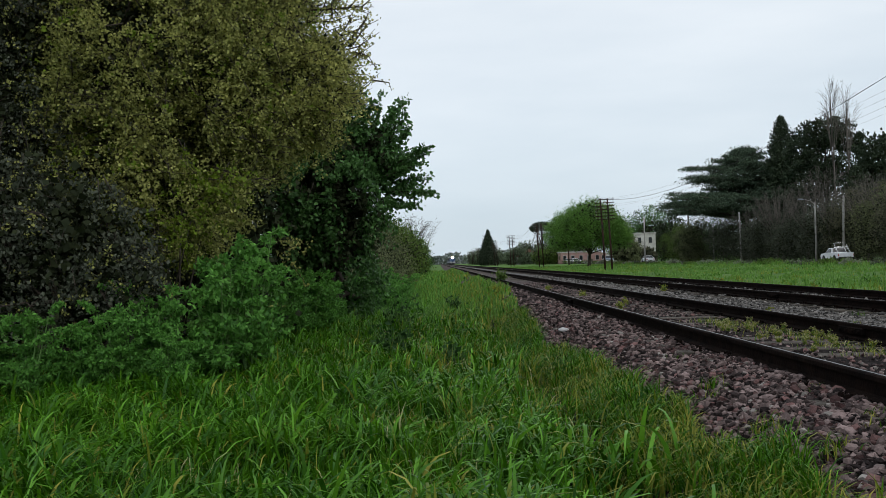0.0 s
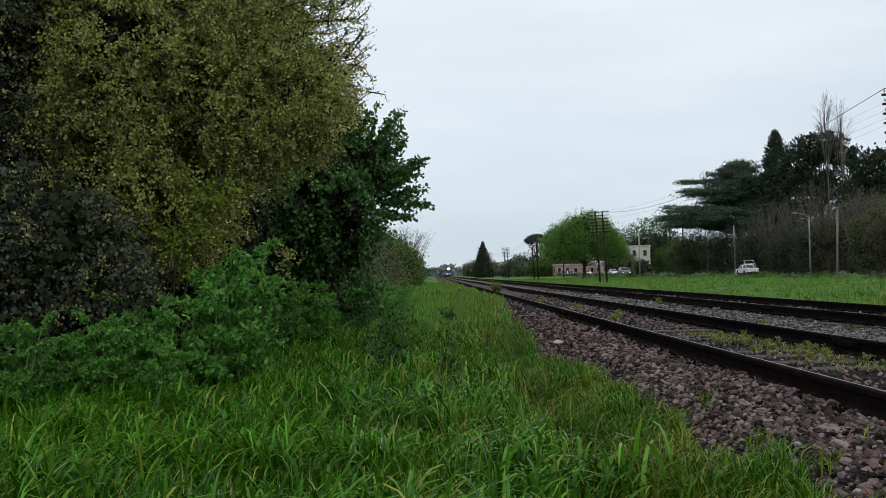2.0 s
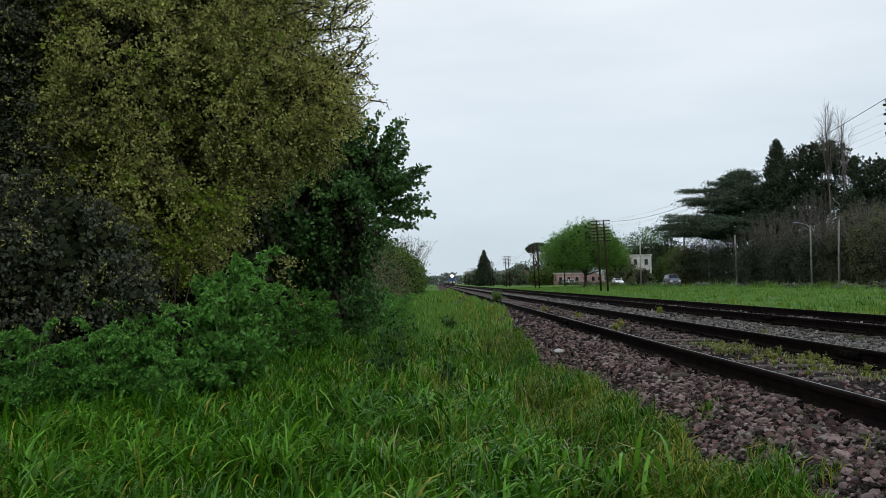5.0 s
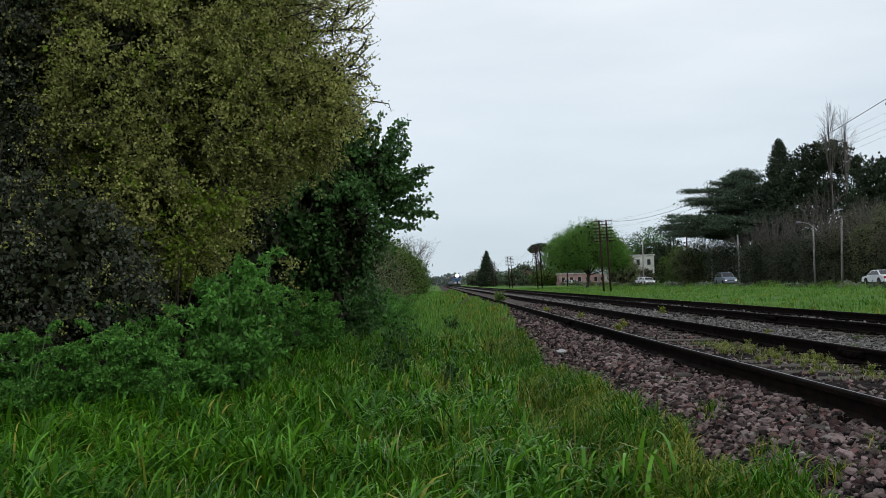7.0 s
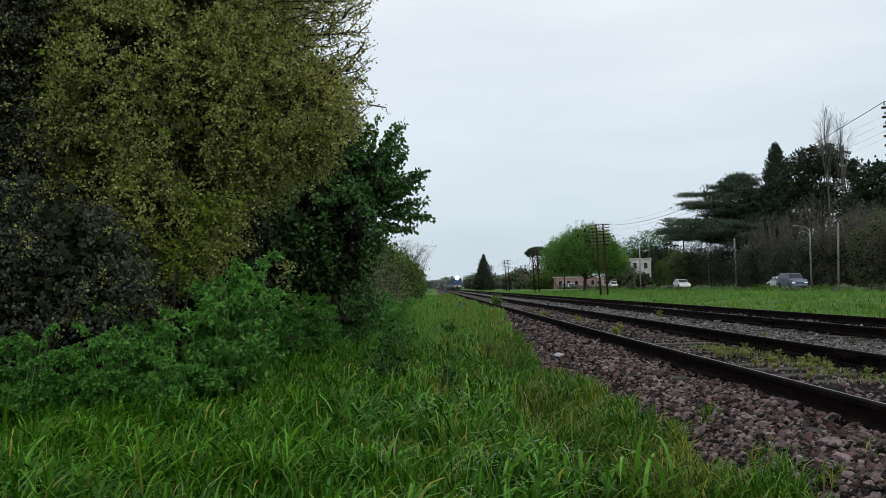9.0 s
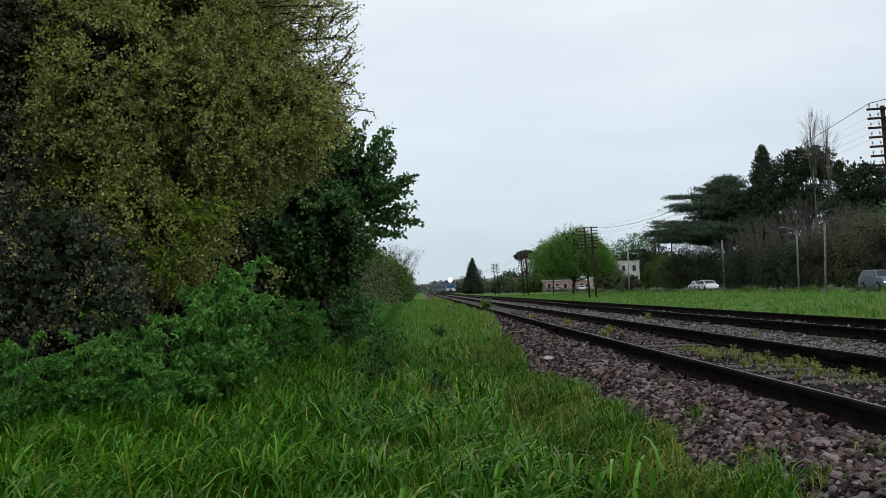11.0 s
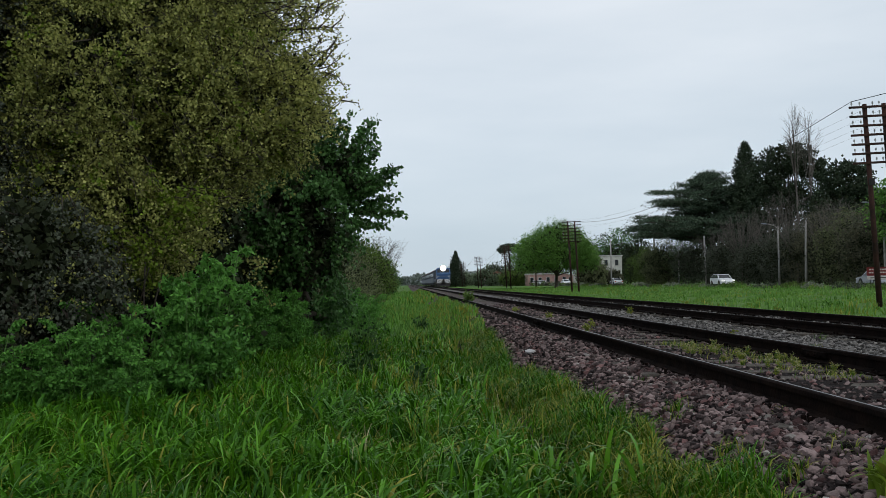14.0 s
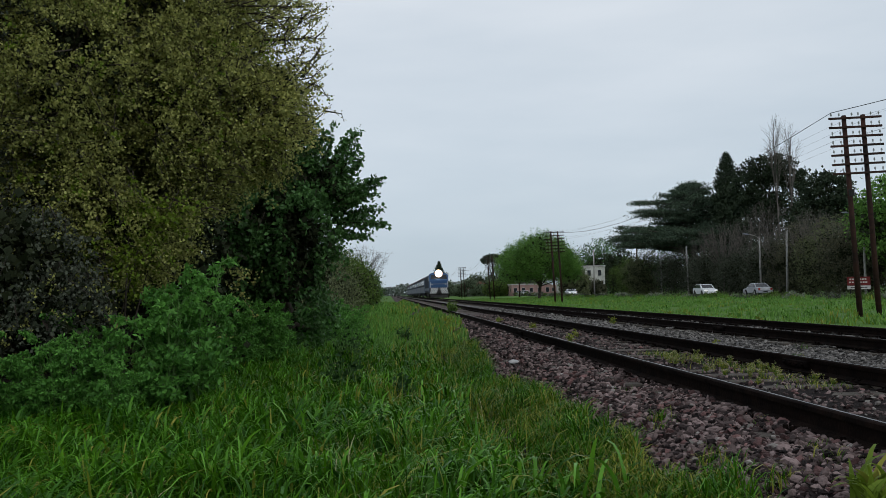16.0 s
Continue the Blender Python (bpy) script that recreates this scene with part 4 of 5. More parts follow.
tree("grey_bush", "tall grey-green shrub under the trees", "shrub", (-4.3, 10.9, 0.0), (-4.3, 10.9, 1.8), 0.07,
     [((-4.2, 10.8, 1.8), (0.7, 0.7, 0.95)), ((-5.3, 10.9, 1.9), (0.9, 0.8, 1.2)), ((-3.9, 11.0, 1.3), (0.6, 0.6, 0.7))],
     [(GREYLEAF, 1700, 14, 0.03, 0.05, 0.5, 0.55, 0.38, -0.3), (OLIVE, 240, 16, 0.026, 0.036, 0.2, 0.8, 0.4, -0.3), (DEEP_SHADE, 160, 30, 0.2, 0.1, 0, -0.75, 0.5, 1)], 30, 43)
# added backing: keeps sky from showing through, paints the shade behind the elm
tree("backing_shrub", "tangled leafy backing added behind the elm, shade in its colour", "shrub", (-6.4, 15.5, 0.0), (-6.4, 15.5, 4), 0.15,
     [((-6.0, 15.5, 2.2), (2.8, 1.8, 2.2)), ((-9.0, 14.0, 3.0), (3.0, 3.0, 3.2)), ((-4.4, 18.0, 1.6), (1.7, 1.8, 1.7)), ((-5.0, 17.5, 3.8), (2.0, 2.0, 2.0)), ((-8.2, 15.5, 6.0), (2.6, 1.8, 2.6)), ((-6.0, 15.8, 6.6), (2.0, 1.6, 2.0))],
     [(DEEP_SHADE, 1500, 40, 0.3, 0.12, 0.2, 0.2, 0.5, 1.0), (OLIVE, 1500, 14, 0.03, 0.06, 0.2, 0.8, 0.4, -0.36)], 40, 44)


# ---- far hedge on the near side ----
def bush(name, label, cat, x, y, w, h, seed, m, n=220, size=0.2, bark=None, z0=0.0, per=40, core=True):
    lobes = [((x, y, z0 + h * 0.5), (w * 0.5, w * 0.5, h * 0.5)), ((x - w * 0.25, y + w * 0.2, z0 + h * 0.4), (w * 0.35, w * 0.4, h * 0.4)), ((x + w * 0.25, y - w * 0.2, z0 + h * 0.38), (w * 0.35, w * 0.4, h * 0.36))]
    layers = [(m, n, per, w * 0.055, size, 0.2, 0.6, 0.45, 0.9)]
    # core of near-black leaves paints the shade inside the bush
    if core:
        layers.append((DEEP_SHADE, n // 2, 24, w * 0.07, size * 1.4, 0, -0.75, 0.5, 1))
    return tree(name, label, cat, (x, y, z0), (x, y, z0 + h * 0.7), 0.02 * h + 0.03, lobes, layers, 24, seed, bark)


bush("hedge_bush", "grey-green hedge shrub along the grass strip", "shrub", -3.6, 38, 3.6, 2.6, 51, SHRUB, 460, 0.055)
bush("hedge_bush", "green hedge shrub along the grass strip", "shrub", -4.2, 46, 5.0, 4.0, 52, SHRUB, 520, 0.075)
bush("hedge_bush", "green hedge shrub along the grass strip", "shrub", -4.4, 62, 6.0, 5.0, 53, HEDGE, 620, 0.09)
bush("hedge_bush", "green hedge shrub along the grass strip", "shrub", -4.6, 85, 6.5, 5.6, 54, HEDGE, 560, 0.12)
bush("hedge_bush", "dark green hedge shrub far along the railway", "shrub", -4.2, 115, 5.5, 5.4, 55, DARKLEAF, 460, 0.16)


def bare_tree(x, y, z0, h, spread, seed, label, n=26, upright=False):
    """A leafless tree: forked limbs that end in fine twigs."""
    rng = np.random.default_rng(seed)
    root = new("bare_tree")
    root.location = (x, y, z0)
    s, tw = Shape(), Shape()
    r = h * (0.0055 if upright else 0.010)
    top = 0.9 if upright else 0.42
    s.tube([(0, 0, -0.1), (0.01 * h, 0, h * 0.2), (0.0, 0.01 * h, h * top)], [r * 1.3, r, r * (0.2 if upright else 0.8)], 7)
    for i in range(n):
        a, k = rng.uniform(0, 6.28), rng.uniform(0.25, 1)
        if upright:
            st = np.array([0, 0.01 * h, h * rng.uniform(0.5, 0.76)])
            e = np.array([math.cos(a) * spread * k, math.sin(a) * spread * k, min(h, st[2] + h * rng.uniform(0.22, 0.36))])
            md = st * 0.5 + e * 0.5 + np.array([math.cos(a), math.sin(a), 0]) * spread * 0.2
        else:
            st = np.array([0, 0.01 * h, h * rng.uniform(0.2, 0.42)])
            e = np.array([math.cos(a) * spread * k, math.sin(a) * spread * k, h * (1.0 - 0.35 * k * rng.uniform(0.4, 1))])
            md = st * 0.45 + e * 0.55 + np.array([0, 0, -0.06 * h]) + rng.normal(size=3) * 0.03 * h
        s.tube([st, md, e], [r * 0.4, r * 0.25, r * 0.06], 5)
        for _ in range(14):
            t = rng.uniform(0.1, 1)
            b = md * (1 - t) + e * t
            d = unit(rng.normal(size=3) * (0.5 if upright else 1) + np.array([math.cos(a), math.sin(a), 2.0 if upright else 1.0]))
            tw.tube([b, b + d * h * 0.035, b + d * h * 0.07 + rng.normal(size=3) * 0.01 * h], [r * 0.13, r * 0.1, r * 0.05], 3)
    part("trunk", s, TWIG, root, smooth=True)
    tagged(part("twig_spray", tw, TWIG, root), kind="stuff")
    return tagged(root, label, "tree")


bare_tree(-3.6, 124, 0, 8.6, 4.0, 61, "leafless grey tree at the end of the hedge", 64)

# ---- trees across the road ----
TR = np.random.default_rng(72)
tree("round_tree", "broad tree in bright spring green with several stems", "tree", (24.2, 150, 0.4), (24.4, 150, 6.5), 0.28,
     [((24.0, 150, 6.6), (6.0, 5, 3.4)), ((20.2, 150, 5.7), (3.0, 4, 2.2)), ((27.9, 150, 5.5), (3.5, 4, 2.2)), ((24.5, 149, 8.2), (3.6, 4, 2.4)), ((27, 149, 7.4), (2.4, 3, 2.2))],
     [(BRIGHT, 900, 80, 0.5, 0.17, 0.1, 0.6, 0.4, 1.0), (DEEP_SHADE, 160, 24, 0.7, 0.4, 0, -0.7, 0.5, 1)], 40, 71,
     shoots=[((18.5 + 11.5 * u, 149.5, 6.0 + 2.6 * math.sin(math.pi * u)), (17.2 + 13.6 * u + TR.uniform(-0.5, 0.5), 149.3 + TR.uniform(-2, 2), 7.0 + 4.2 * math.sin(math.pi * u) + TR.uniform(-0.8, 0.9)), 80, 0.22, 0.17, 0) for u in np.linspace(0, 1, 44)])


def conifer(x, y, z0, h, w, seed, label, m, n=1000, power=0.8, size=0.5):
    """A dense upright conifer: ascending sprays round one stem."""
    rng = np.random.default_rng(seed)
    root = new("conifer_tree")
    root.location = (x, y, z0)
    part("trunk", Shape().tube([(0, 0, -0.2), (0, 0, h * 0.95)], [0.03 * h * 0.6, 0.01], 7), BARK, root)
    t = rng.uniform(0.04, 1, n)
    a = rng.uniform(0, 6.28, n)
    rr = w * 0.5 * (1 - t) ** power * rng.uniform(0.45, 1.12, n) * (1 - 0.25 * np.maximum(0, 0.15 - t) / 0.15)
    c = np.stack([np.cos(a) * rr, np.sin(a) * rr, t * h * 0.98], 1)
    p = np.repeat(c, 14, 0) + rng.normal(size=(n * 14, 3)) * np.array([1, 1, 1.5]) * size * 0.6 * np.repeat(0.3 + 0.7 * np.minimum(1, (1 - t) * 3), 14)[:, None]
    part("crown", quads("crown", leaf_quads(p, size * np.repeat(0.45 + 0.55 * np.minimum(1, (1 - t) * 3), 14), rng, -0.6, 0.3), [m]), None, root)
    return tagged(root, label, "tree")


def cedar(x, y, z0, h, seed):
    """A spreading cedar: flat shelves of needles on long level limbs, longest low down."""
    rng = np.random.default_rng(seed)
    root = new("cedar_tree")
    root.location = (x, y, z0)
    s, q = Shape(), []
    s.tube([(0, 0, -0.2), (0.2, 0, h * 0.5), (0, 0, h * 0.96)], [0.75, 0.5, 0.1], 9)
    for z, reach in ((0.45, 13.0), (0.49, 15.4), (0.535, 16.4), (0.575, 14.6), (0.61, 11.6), (0.66, 9.2), (0.71, 8.6), (0.76, 10.6), (0.805, 11.6), (0.845, 8.8),
                     (0.885, 6.6), (0.925, 5.0), (0.965, 3.2), (0.99, 1.6)):
        turn = rng.uniform(0, 6.28)
        count = 16 if z < 0.6 else 12
        for j in range(count):
            a = turn + j * 6.283 / count + rng.uniform(-0.2, 0.2)
            L = reach * rng.uniform(0.72 if z < 0.6 else 0.55, 1.0) * (0.82 if math.cos(a) > 0 else 1.0)
            e = np.array([math.cos(a) * L, math.sin(a) * L, h * z + rng.uniform(-1.1, 0.9)])
            st = np.array([0, 0, h * z - 0.10 * L - 0.3])
            md = st * 0.45 + e * 0.55 + np.array([0, 0, 0.05 * L])
            s.tube([st, md, e], [0.17, 0.1, 0.03], 5)
            for _ in range(int(6 + L * 2.2)):
                u = rng.uniform(0.3, 1.02)
                c = (st + (md - st) * u / 0.55) if u < 0.55 else (md + (e - md) * (u - 0.55) / 0.45)
                side = rng.normal() * (0.25 + 0.13 * L) * (1.15 - 0.5 * u)
                c = c + np.array([-math.sin(a) * side, math.cos(a) * side, 0.1 - 0.05 * abs(side)])
                n = 26
                q.append(c + np.clip(rng.normal(size=(n, 3)), -1.8, 1.8) * np.array([0.55, 0.55, 0.17]) * rng.uniform(0.6, 1.3))
    part("trunk", s, BARK, root)
    part("crown", quads("crown", leaf_quads(np.concatenate(q), 0.24, rng, 0, 0.35), [CEDAR]), None, root)
    return tagged(root, "spreading dark cedar with flat tiers of branches", "tree")


def pine(name, x, y, z0, h, lobes, seed, label, m=None):
    return tree(name, label, "tree", (x, y, z0), (x + 0.3, y, z0 + h * 0.85), 0.3,
                [((x + a, y + b, z0 + c), r) for (a, b, c), r in lobes],
                # second layer paints the crown's inner shade in near-black leaves
                [(m or PINE, 300, 46, 0.42, 0.32, 0, 0.55, 0.4, 0.7), (DEEP_SHADE, 90, 20, 0.5, 0.4, 0, -0.7, 0.5, 1)], 40, seed)


cedar(50.3, 152, 0.5, 18.4, 81)
conifer(53.3, 143, 0.5, 22.6, 6.2, 82, "tall narrow dark cypress", PINE, 1100, 0.45, 0.5)
conifer(17.6, 330, 0.4, 12.8, 7.5, 83, "dark conical conifer far along the line", PINE, 500, 0.9, 0.6)
pine("pine_tree", 53.6, 128, 0.5, 20, [((0, 0, 17.6), (4.4, 4, 2.2)), ((-2.4, 0, 14.5), (2.8, 3, 2.6)), ((3.4, 0, 16.3), (2.4, 2.4, 1.5)), ((-1.5, 0, 11.0), (3.2, 3, 3.0)), ((1.6, 0, 12.6), (2.6, 2.4, 2.2))], 84, "tall dark pine with rounded clumps")
pine("pine_tree", 54.0, 112, 0.5, 15, [((0, 0, 13.0), (3.2, 3, 2.2)), ((2, 0, 10), (3, 3, 3)), ((-2, 0, 9), (3, 3, 3))], 85, "dark pine behind the roadside thicket")
bare_tree(51.9, 121, 0.5, 22.9, 0.8, 86, "tall leafless poplar among the pines", 16, True)
bare_tree(53.9, 121, 0.5, 22.2, 0.8, 92, "tall leafless poplar among the pines", 14, True)
bare_tree(49.5, 118, 0.5, 13.0, 4.5, 87, "leafless grey tree before the pines", 30)
bare_tree(47.5, 128, 0.5, 11.0, 4.5, 88, "leafless grey tree beside the road", 30)
bare_tree(48.0, 100, 0.5, 10.0, 4.5, 89, "leafless brownish tree beside the road", 30)
for i, (x, y, h, w) in enumerate(((46.0, 150, 7.5, 3.4), (46.2, 136, 9.0, 3.6), (46.4, 127, 10.5, 3.6), (46.6, 117, 11.0, 4.0), (46.6, 109, 9.0, 3.6), (46.8, 101, 10.0, 4.0), (46.6, 93, 8.5, 3.4))):
    bare_tree(x, y, 0.5, h, w, 94 + i, "leafless grey tree at the front of the thicket", 34)
TH = np.random.default_rng(90)
for i, (x, y, w, h, m) in enumerate(((47.5, 176, 9, 7.5, HEDGE), (45.5, 160, 8, 8.6, SHRUB), (48.0, 146, 9, 8.0, GREYLEAF), (48.0, 133, 8, 7.4, GREYLEAF), (48.5, 122, 8, 6.6, GREYLEAF),
                                    (48.5, 113, 7, 7.6, GREYLEAF), (48.8, 105, 8, 9.0, BROWNLEAF), (48.0, 97, 7, 8.6, SHRUB), (47.5, 90, 7, 8.0, BROWNLEAF), (52, 150, 14, 11, DARKLEAF),
                                    (54, 136, 12, 10, PINE), (55, 122, 12, 9.0, PINE), (55, 110, 12, 9.5, PINE), (54, 96, 12, 10.5, DARKLEAF), (46.5, 168, 7, 6.5, HEDGE))):
    bush("roadside_thicket", "tangled roadside thicket of dark shrubs across the road", "shrub", x, y, w, h, 300 + i, m, 460, 0.15, z0=0.45, per=32)
pine("umbrella_pine", 33.4, 300, 0.4, 12.8, [((0, 0, 12.6), (2.4, 2.2, 0.6)), ((-2.0, 0, 11.6), (1.4, 1.6, 0.5)), ((1.8, 0, 11.9), (1.5, 1.6, 0.5))], 93, "distant flat-topped dark pine above the houses")
tree("lime_tree", "yellow-green leafy tree beside the road", "tree", (48.0, 84, 0.5), (48.3, 84, 10), 0.25,
     [((48.0, 84, 8.8), (4.0, 4, 3.2)), ((45.9, 84, 7.0), (2.8, 3, 3)), ((50, 84, 7), (3.5, 3, 3.5)), ((48, 83, 5), (3.4, 3, 3))],
     [(BRIGHT, 360, 50, 0.4, 0.24, 0, 0.6, 0.45, 1), (DEEP_SHADE, 120, 24, 0.6, 0.4, 0, -0.7, 0.5, 1)], 30, 91)
# low scrub at the road's edge and far woods
for i in range(40):
    y = 60 + i * 5.0
    bush("verge_scrub", "low grey-green scrub at the edge of the road", "shrub", 34.0 + TH.uniform(-0.6, 0.6), y, TH.uniform(1.2, 2.8), TH.uniform(0.4, 0.75) + max(0, y - 150) * 0.007, 400 + i, (PALESCRUB, HEDGE, GREYLEAF)[i % 3], 60, 0.10, z0=0.42, per=22, core=False)
for i, (x, y, w, h, m) in enumerate(((32, 262, 9, 5.0, HEDGE), (40, 285, 14, 8, HAZELEAF), (28, 318, 9, 5.6, HAZELEAF), (36, 350, 16, 8.5, HAZELEAF), (25, 410, 10, 6.0, HAZELEAF), (23, 480, 11, 6.5, HAZELEAF), (60, 260, 16, 16, DARKLEAF),
                                    (63, 250, 9, 13, PINE), (66, 300, 18, 17, PINE), (31, 620, 22, 10, HAZELEAF), (44.5, 222, 6, 7.2, SHRUB), (47.6, 230, 4.4, 5.4, HEDGE), (50.8, 226, 3.4, 3.8, BROWNLEAF))):
    bush("distant_tree", "distant leafy tree beyond the road", "tree", x, y, w, h, 500 + i, m, 220, 0.0009 * y + 0.14, z0=0.4, per=26)


# trees added out of sight behind the hedge, to darken the coaches' reflections
for i in range(8):
    bush("distant_tree", "unseen leafy tree along the railway, added to darken coach reflections", "tree", -15 - 1.3 * i, 145 + i * 34, 14, 8 + 2 * (i % 3), 600 + i, HEDGE if i % 2 else BROWNLEAF, 160, 0.45 + 0.03 * i, z0=0.0, per=28)


# woods that close the horizon, haze painted into their pale colour
WR = np.random.default_rng(610)
wx = WR.uniform(-420, 420, 15000)
wh = np.array([11 + 7 * smooth_noise(x, 0, 38, 3.0) + 4 * smooth_noise(x, 0, 9, 5.0) for x in wx])
wp = np.stack([wx, 1250 + WR.uniform(-25, 25, 15000), wh * WR.uniform(0, 1, 15000) ** 0.8], 1)
tagged(part("distant_woods", quads("distant_woods", leaf_quads(wp, 3.2, WR, 0, 0.5), [HAZEWOOD]), None), "distant woods along the horizon, haze painted into their pale grey-green", "woods", kind="stuff")

# ---- buildings ----
def house(x, y, w, d, h, wall, label, floors=1, flat=True):
    root = new("house")
    root.location = (x, y, 0.3)
    s = Shape().box(-w / 2, w / 2, -d / 2, d / 2, 0, h, 0, 0.04)
    part("wall", s, wall, root)
    r = Shape()
    if flat:
        r.box(-w / 2 - 0.2, w / 2 + 0.2, -d / 2 - 0.2, d / 2 + 0.2, h, h + 0.3, 0, 0.04)
    else:
        r.loft([[(-w / 2 - 0.3, yy, h), (w / 2 + 0.3, yy, h), (0, yy, h + w * 0.28)] for yy in (-d / 2 - 0.3, d / 2 + 0.3)])
    part("roof", r, PLASTER if flat else ROOFTILE, root)
    fh = h / floors
    for fl in range(floors):
        for k in range(max(2, int(w / 2.2))):
            cx = -w / 2 + (k + 0.5) * w / max(2, int(w / 2.2))
            z = fl * fh + fh * 0.35
            win = part("window", Shape().box(cx - 0.5, cx + 0.5, -d / 2 - 0.06, -d / 2 + 0.02, z, z + fh * 0.42, 0, 0.01), PLASTER, root)
            part("pane", Shape().box(cx - 0.42, cx + 0.42, -d / 2 - 0.075, -d / 2 - 0.05, z + 0.07, z + fh * 0.42 - 0.07), GLASS, win)
        for k in range(max(2, int(d / 2.5))):
            cy = -d / 2 + (k + 0.5) * d / max(2, int(d / 2.5))
            z = fl * fh + fh * 0.35
            win = part("window", Shape().box(-w / 2 - 0.06, -w / 2 + 0.02, cy - 0.5, cy + 0.5, z, z + fh * 0.42, 0, 0.01), PLASTER, root)
            part("pane", Shape().box(-w / 2 - 0.075, -w / 2 - 0.05, cy - 0.42, cy + 0.42, z + 0.07, z + fh * 0.42 - 0.07), GLASS, win)
    return tagged(root, label, "house")


house(52.5, 240, 5.5, 8, 7.4, PLASTER, "white plastered two-storey house with rows of windows", 2)
house(48.5, 243, 6, 8, 5.2, PLASTER, "white flat-roofed house beside the road", 2)
house(38.5, 255, 11, 7, 3.2, PINKWALL, "low faded pink house under the trees", 1, True)
house(31.0, 320, 9, 7, 2.8, PLASTER, "low white house far along the road", 1, False)
house(56.0, 345, 11, 7, 3.6, PINKWALL, "faded pink house beyond the trees", 1, True)
house(44.5, 338, 9, 7, 3.4, PLASTER, "low white house beyond the trees", 1, True)
house(68.0, 352, 10, 7, 3.6, PLASTER, "low white house beyond the trees", 1, True)


# ---- telegraph line ----
def pole_pair():
    root = new("telegraph_pole_pair")
    H = 7.45
    for x in (-0.36, 0.36):
        part("pole", Shape().tube([(x, 0, -0.4), (x, 0, H * 0.5), (x, 0, H)], [0.105, 0.095, 0.08], 10), POLE, root, smooth=True)
    ins = Shape().tube([(0, 0, 0), (0, 0, 0.05), (0, 0, 0.06), (0, 0, 0.13), (0, 0, 0.15)], [0.01, 0.01, 0.034, 0.03, 0.01], 7).mesh("insulator", [PORCELAIN])
    for k in range(7):
        z = H - 0.12 - k * 0.34
        arm = part("crossarm", Shape().box(-1.0, 1.0, -0.16, -0.09, z - 0.04, z + 0.04, 0, 0.01), POLE, root)
        for x in (-0.9, -0.6, -0.12, 0.12, 0.6, 0.9):
            part("insulator", ins, None, arm, "white porcelain insulator", at=pose(x, -0.13, z + 0.05))
    part("number_plate", Shape().box(-0.47, -0.25, -0.135, -0.125, H - 2.98, H - 2.72), BLACK, root)
    return tagged(root, "pair of dark telegraph poles joined by seven crossarms", "telegraph pole", group="telegraph line")


POLE_X, POLE_Y0, POLE_STEP = 17.45, 33.0, 62.5
LEAN = -2.4
first = pole_pair()
pole_poses = [pose(POLE_X, POLE_Y0 + POLE_STEP * i, 0.32, 0, LEAN, 0) for i in range(9)]
first.matrix_basis = pole_poses[0]
for m in pole_poses[1:]:
    copy_thing(first, m)


def wire(x, z, r, sag, y0=-40.0):
    s = Shape()
    pts = []
    anchors = [y0] + [POLE_Y0 + POLE_STEP * i for i in range(9)]
    for a, b in zip(anchors[:-1], anchors[1:]):
        for k in range(10):
            t = k / 10
            pts.append((POLE_X + x - math.tan(radians(-LEAN)) * z, a + (b - a) * t - 0.13, 0.32 + z - 4 * sag * t * (1 - t)))
    s.tube(pts, r, 4)
    return tagged(part("telegraph_wire", s, BLACK), "dark wire hung between the telegraph poles", "wire", group="telegraph wires")


wire(-0.9, 7.5, 0.013, 1.6)
for x, z in ((0.9, 7.5), (-0.6, 7.15), (0.6, 6.8), (-0.9, 6.45)):
    wire(x, z, 0.003, 0.8)


# ---- street lamps and posts ----
def street_lamp(x, y, h, arm, label):
    root = new("street_lamp")
    root.location = (x, y, 0.5)
    part("post", Shape().tube([(0, 0, -0.2), (0, 0, h * 0.6), (0, 0, h)], [0.13, 0.11, 0.08], 9), CONCRETE, root, smooth=True)
    part("arm", Shape().tube([(0, 0, h - 0.3), (arm * 0.4, 0, h + 0.1), (arm, 0, h + 0.3)], [0.04, 0.035, 0.03], 7), CONCRETE, root)
    part("lamp_head", Shape().loft([[(arm - 0.1, -0.08, h + 0.26), (arm - 0.1, 0.08, h + 0.26), (arm - 0.1, 0.06, h + 0.36), (arm - 0.1, -0.06, h + 0.36)],
                                    [(arm - 0.5, -0.16, h + 0.28), (arm - 0.5, 0.16, h + 0.28), (arm - 0.5, 0.1, h + 0.44), (arm - 0.5, -0.1, h + 0.44)],
                                    [(arm - 0.85, -0.1, h + 0.34), (arm - 0.85, 0.1, h + 0.34), (arm - 0.85, 0.06, h + 0.42), (arm - 0.85, -0.06, h + 0.42)]]), SILVER, root)
    return tagged(root, label, "street lamp", group="street lamps")


street_lamp(45.2, 111, 7.2, -1.2, "grey street lamp with a short arm beside the road")
street_lamp(45.2, 86, 7.6, -1.2, "grey street lamp with a short arm beside the road")


def post(x, y, h, arms, label, lean=0.0, m=CONCRETE):
    root = new("utility_post")
    root.matrix_basis = pose(x, y, 0.45, 0, lean, 0)
    part("post", Shape().tube([(0, 0, -0.2), (0, 0, h * 0.5), (0, 0, h)], [0.15, 0.13, 0.11], 9), m, root, smooth=True)
    for k in range(arms):
        part("crossarm", Shape().box(-0.9, 0.9, -0.05, 0.05, h - 0.3 - 0.5 * k, h - 0.2 - 0.5 * k, 0, 0.01), m, root)
    return tagged(root, label, "utility post")


post(45.4, 104, 7.4, 0, "plain pale concrete post beside the road", 1.5)
post(44.8, 166, 12.2, 2, "thin dark utility post with two crossarms", 0, POLE)
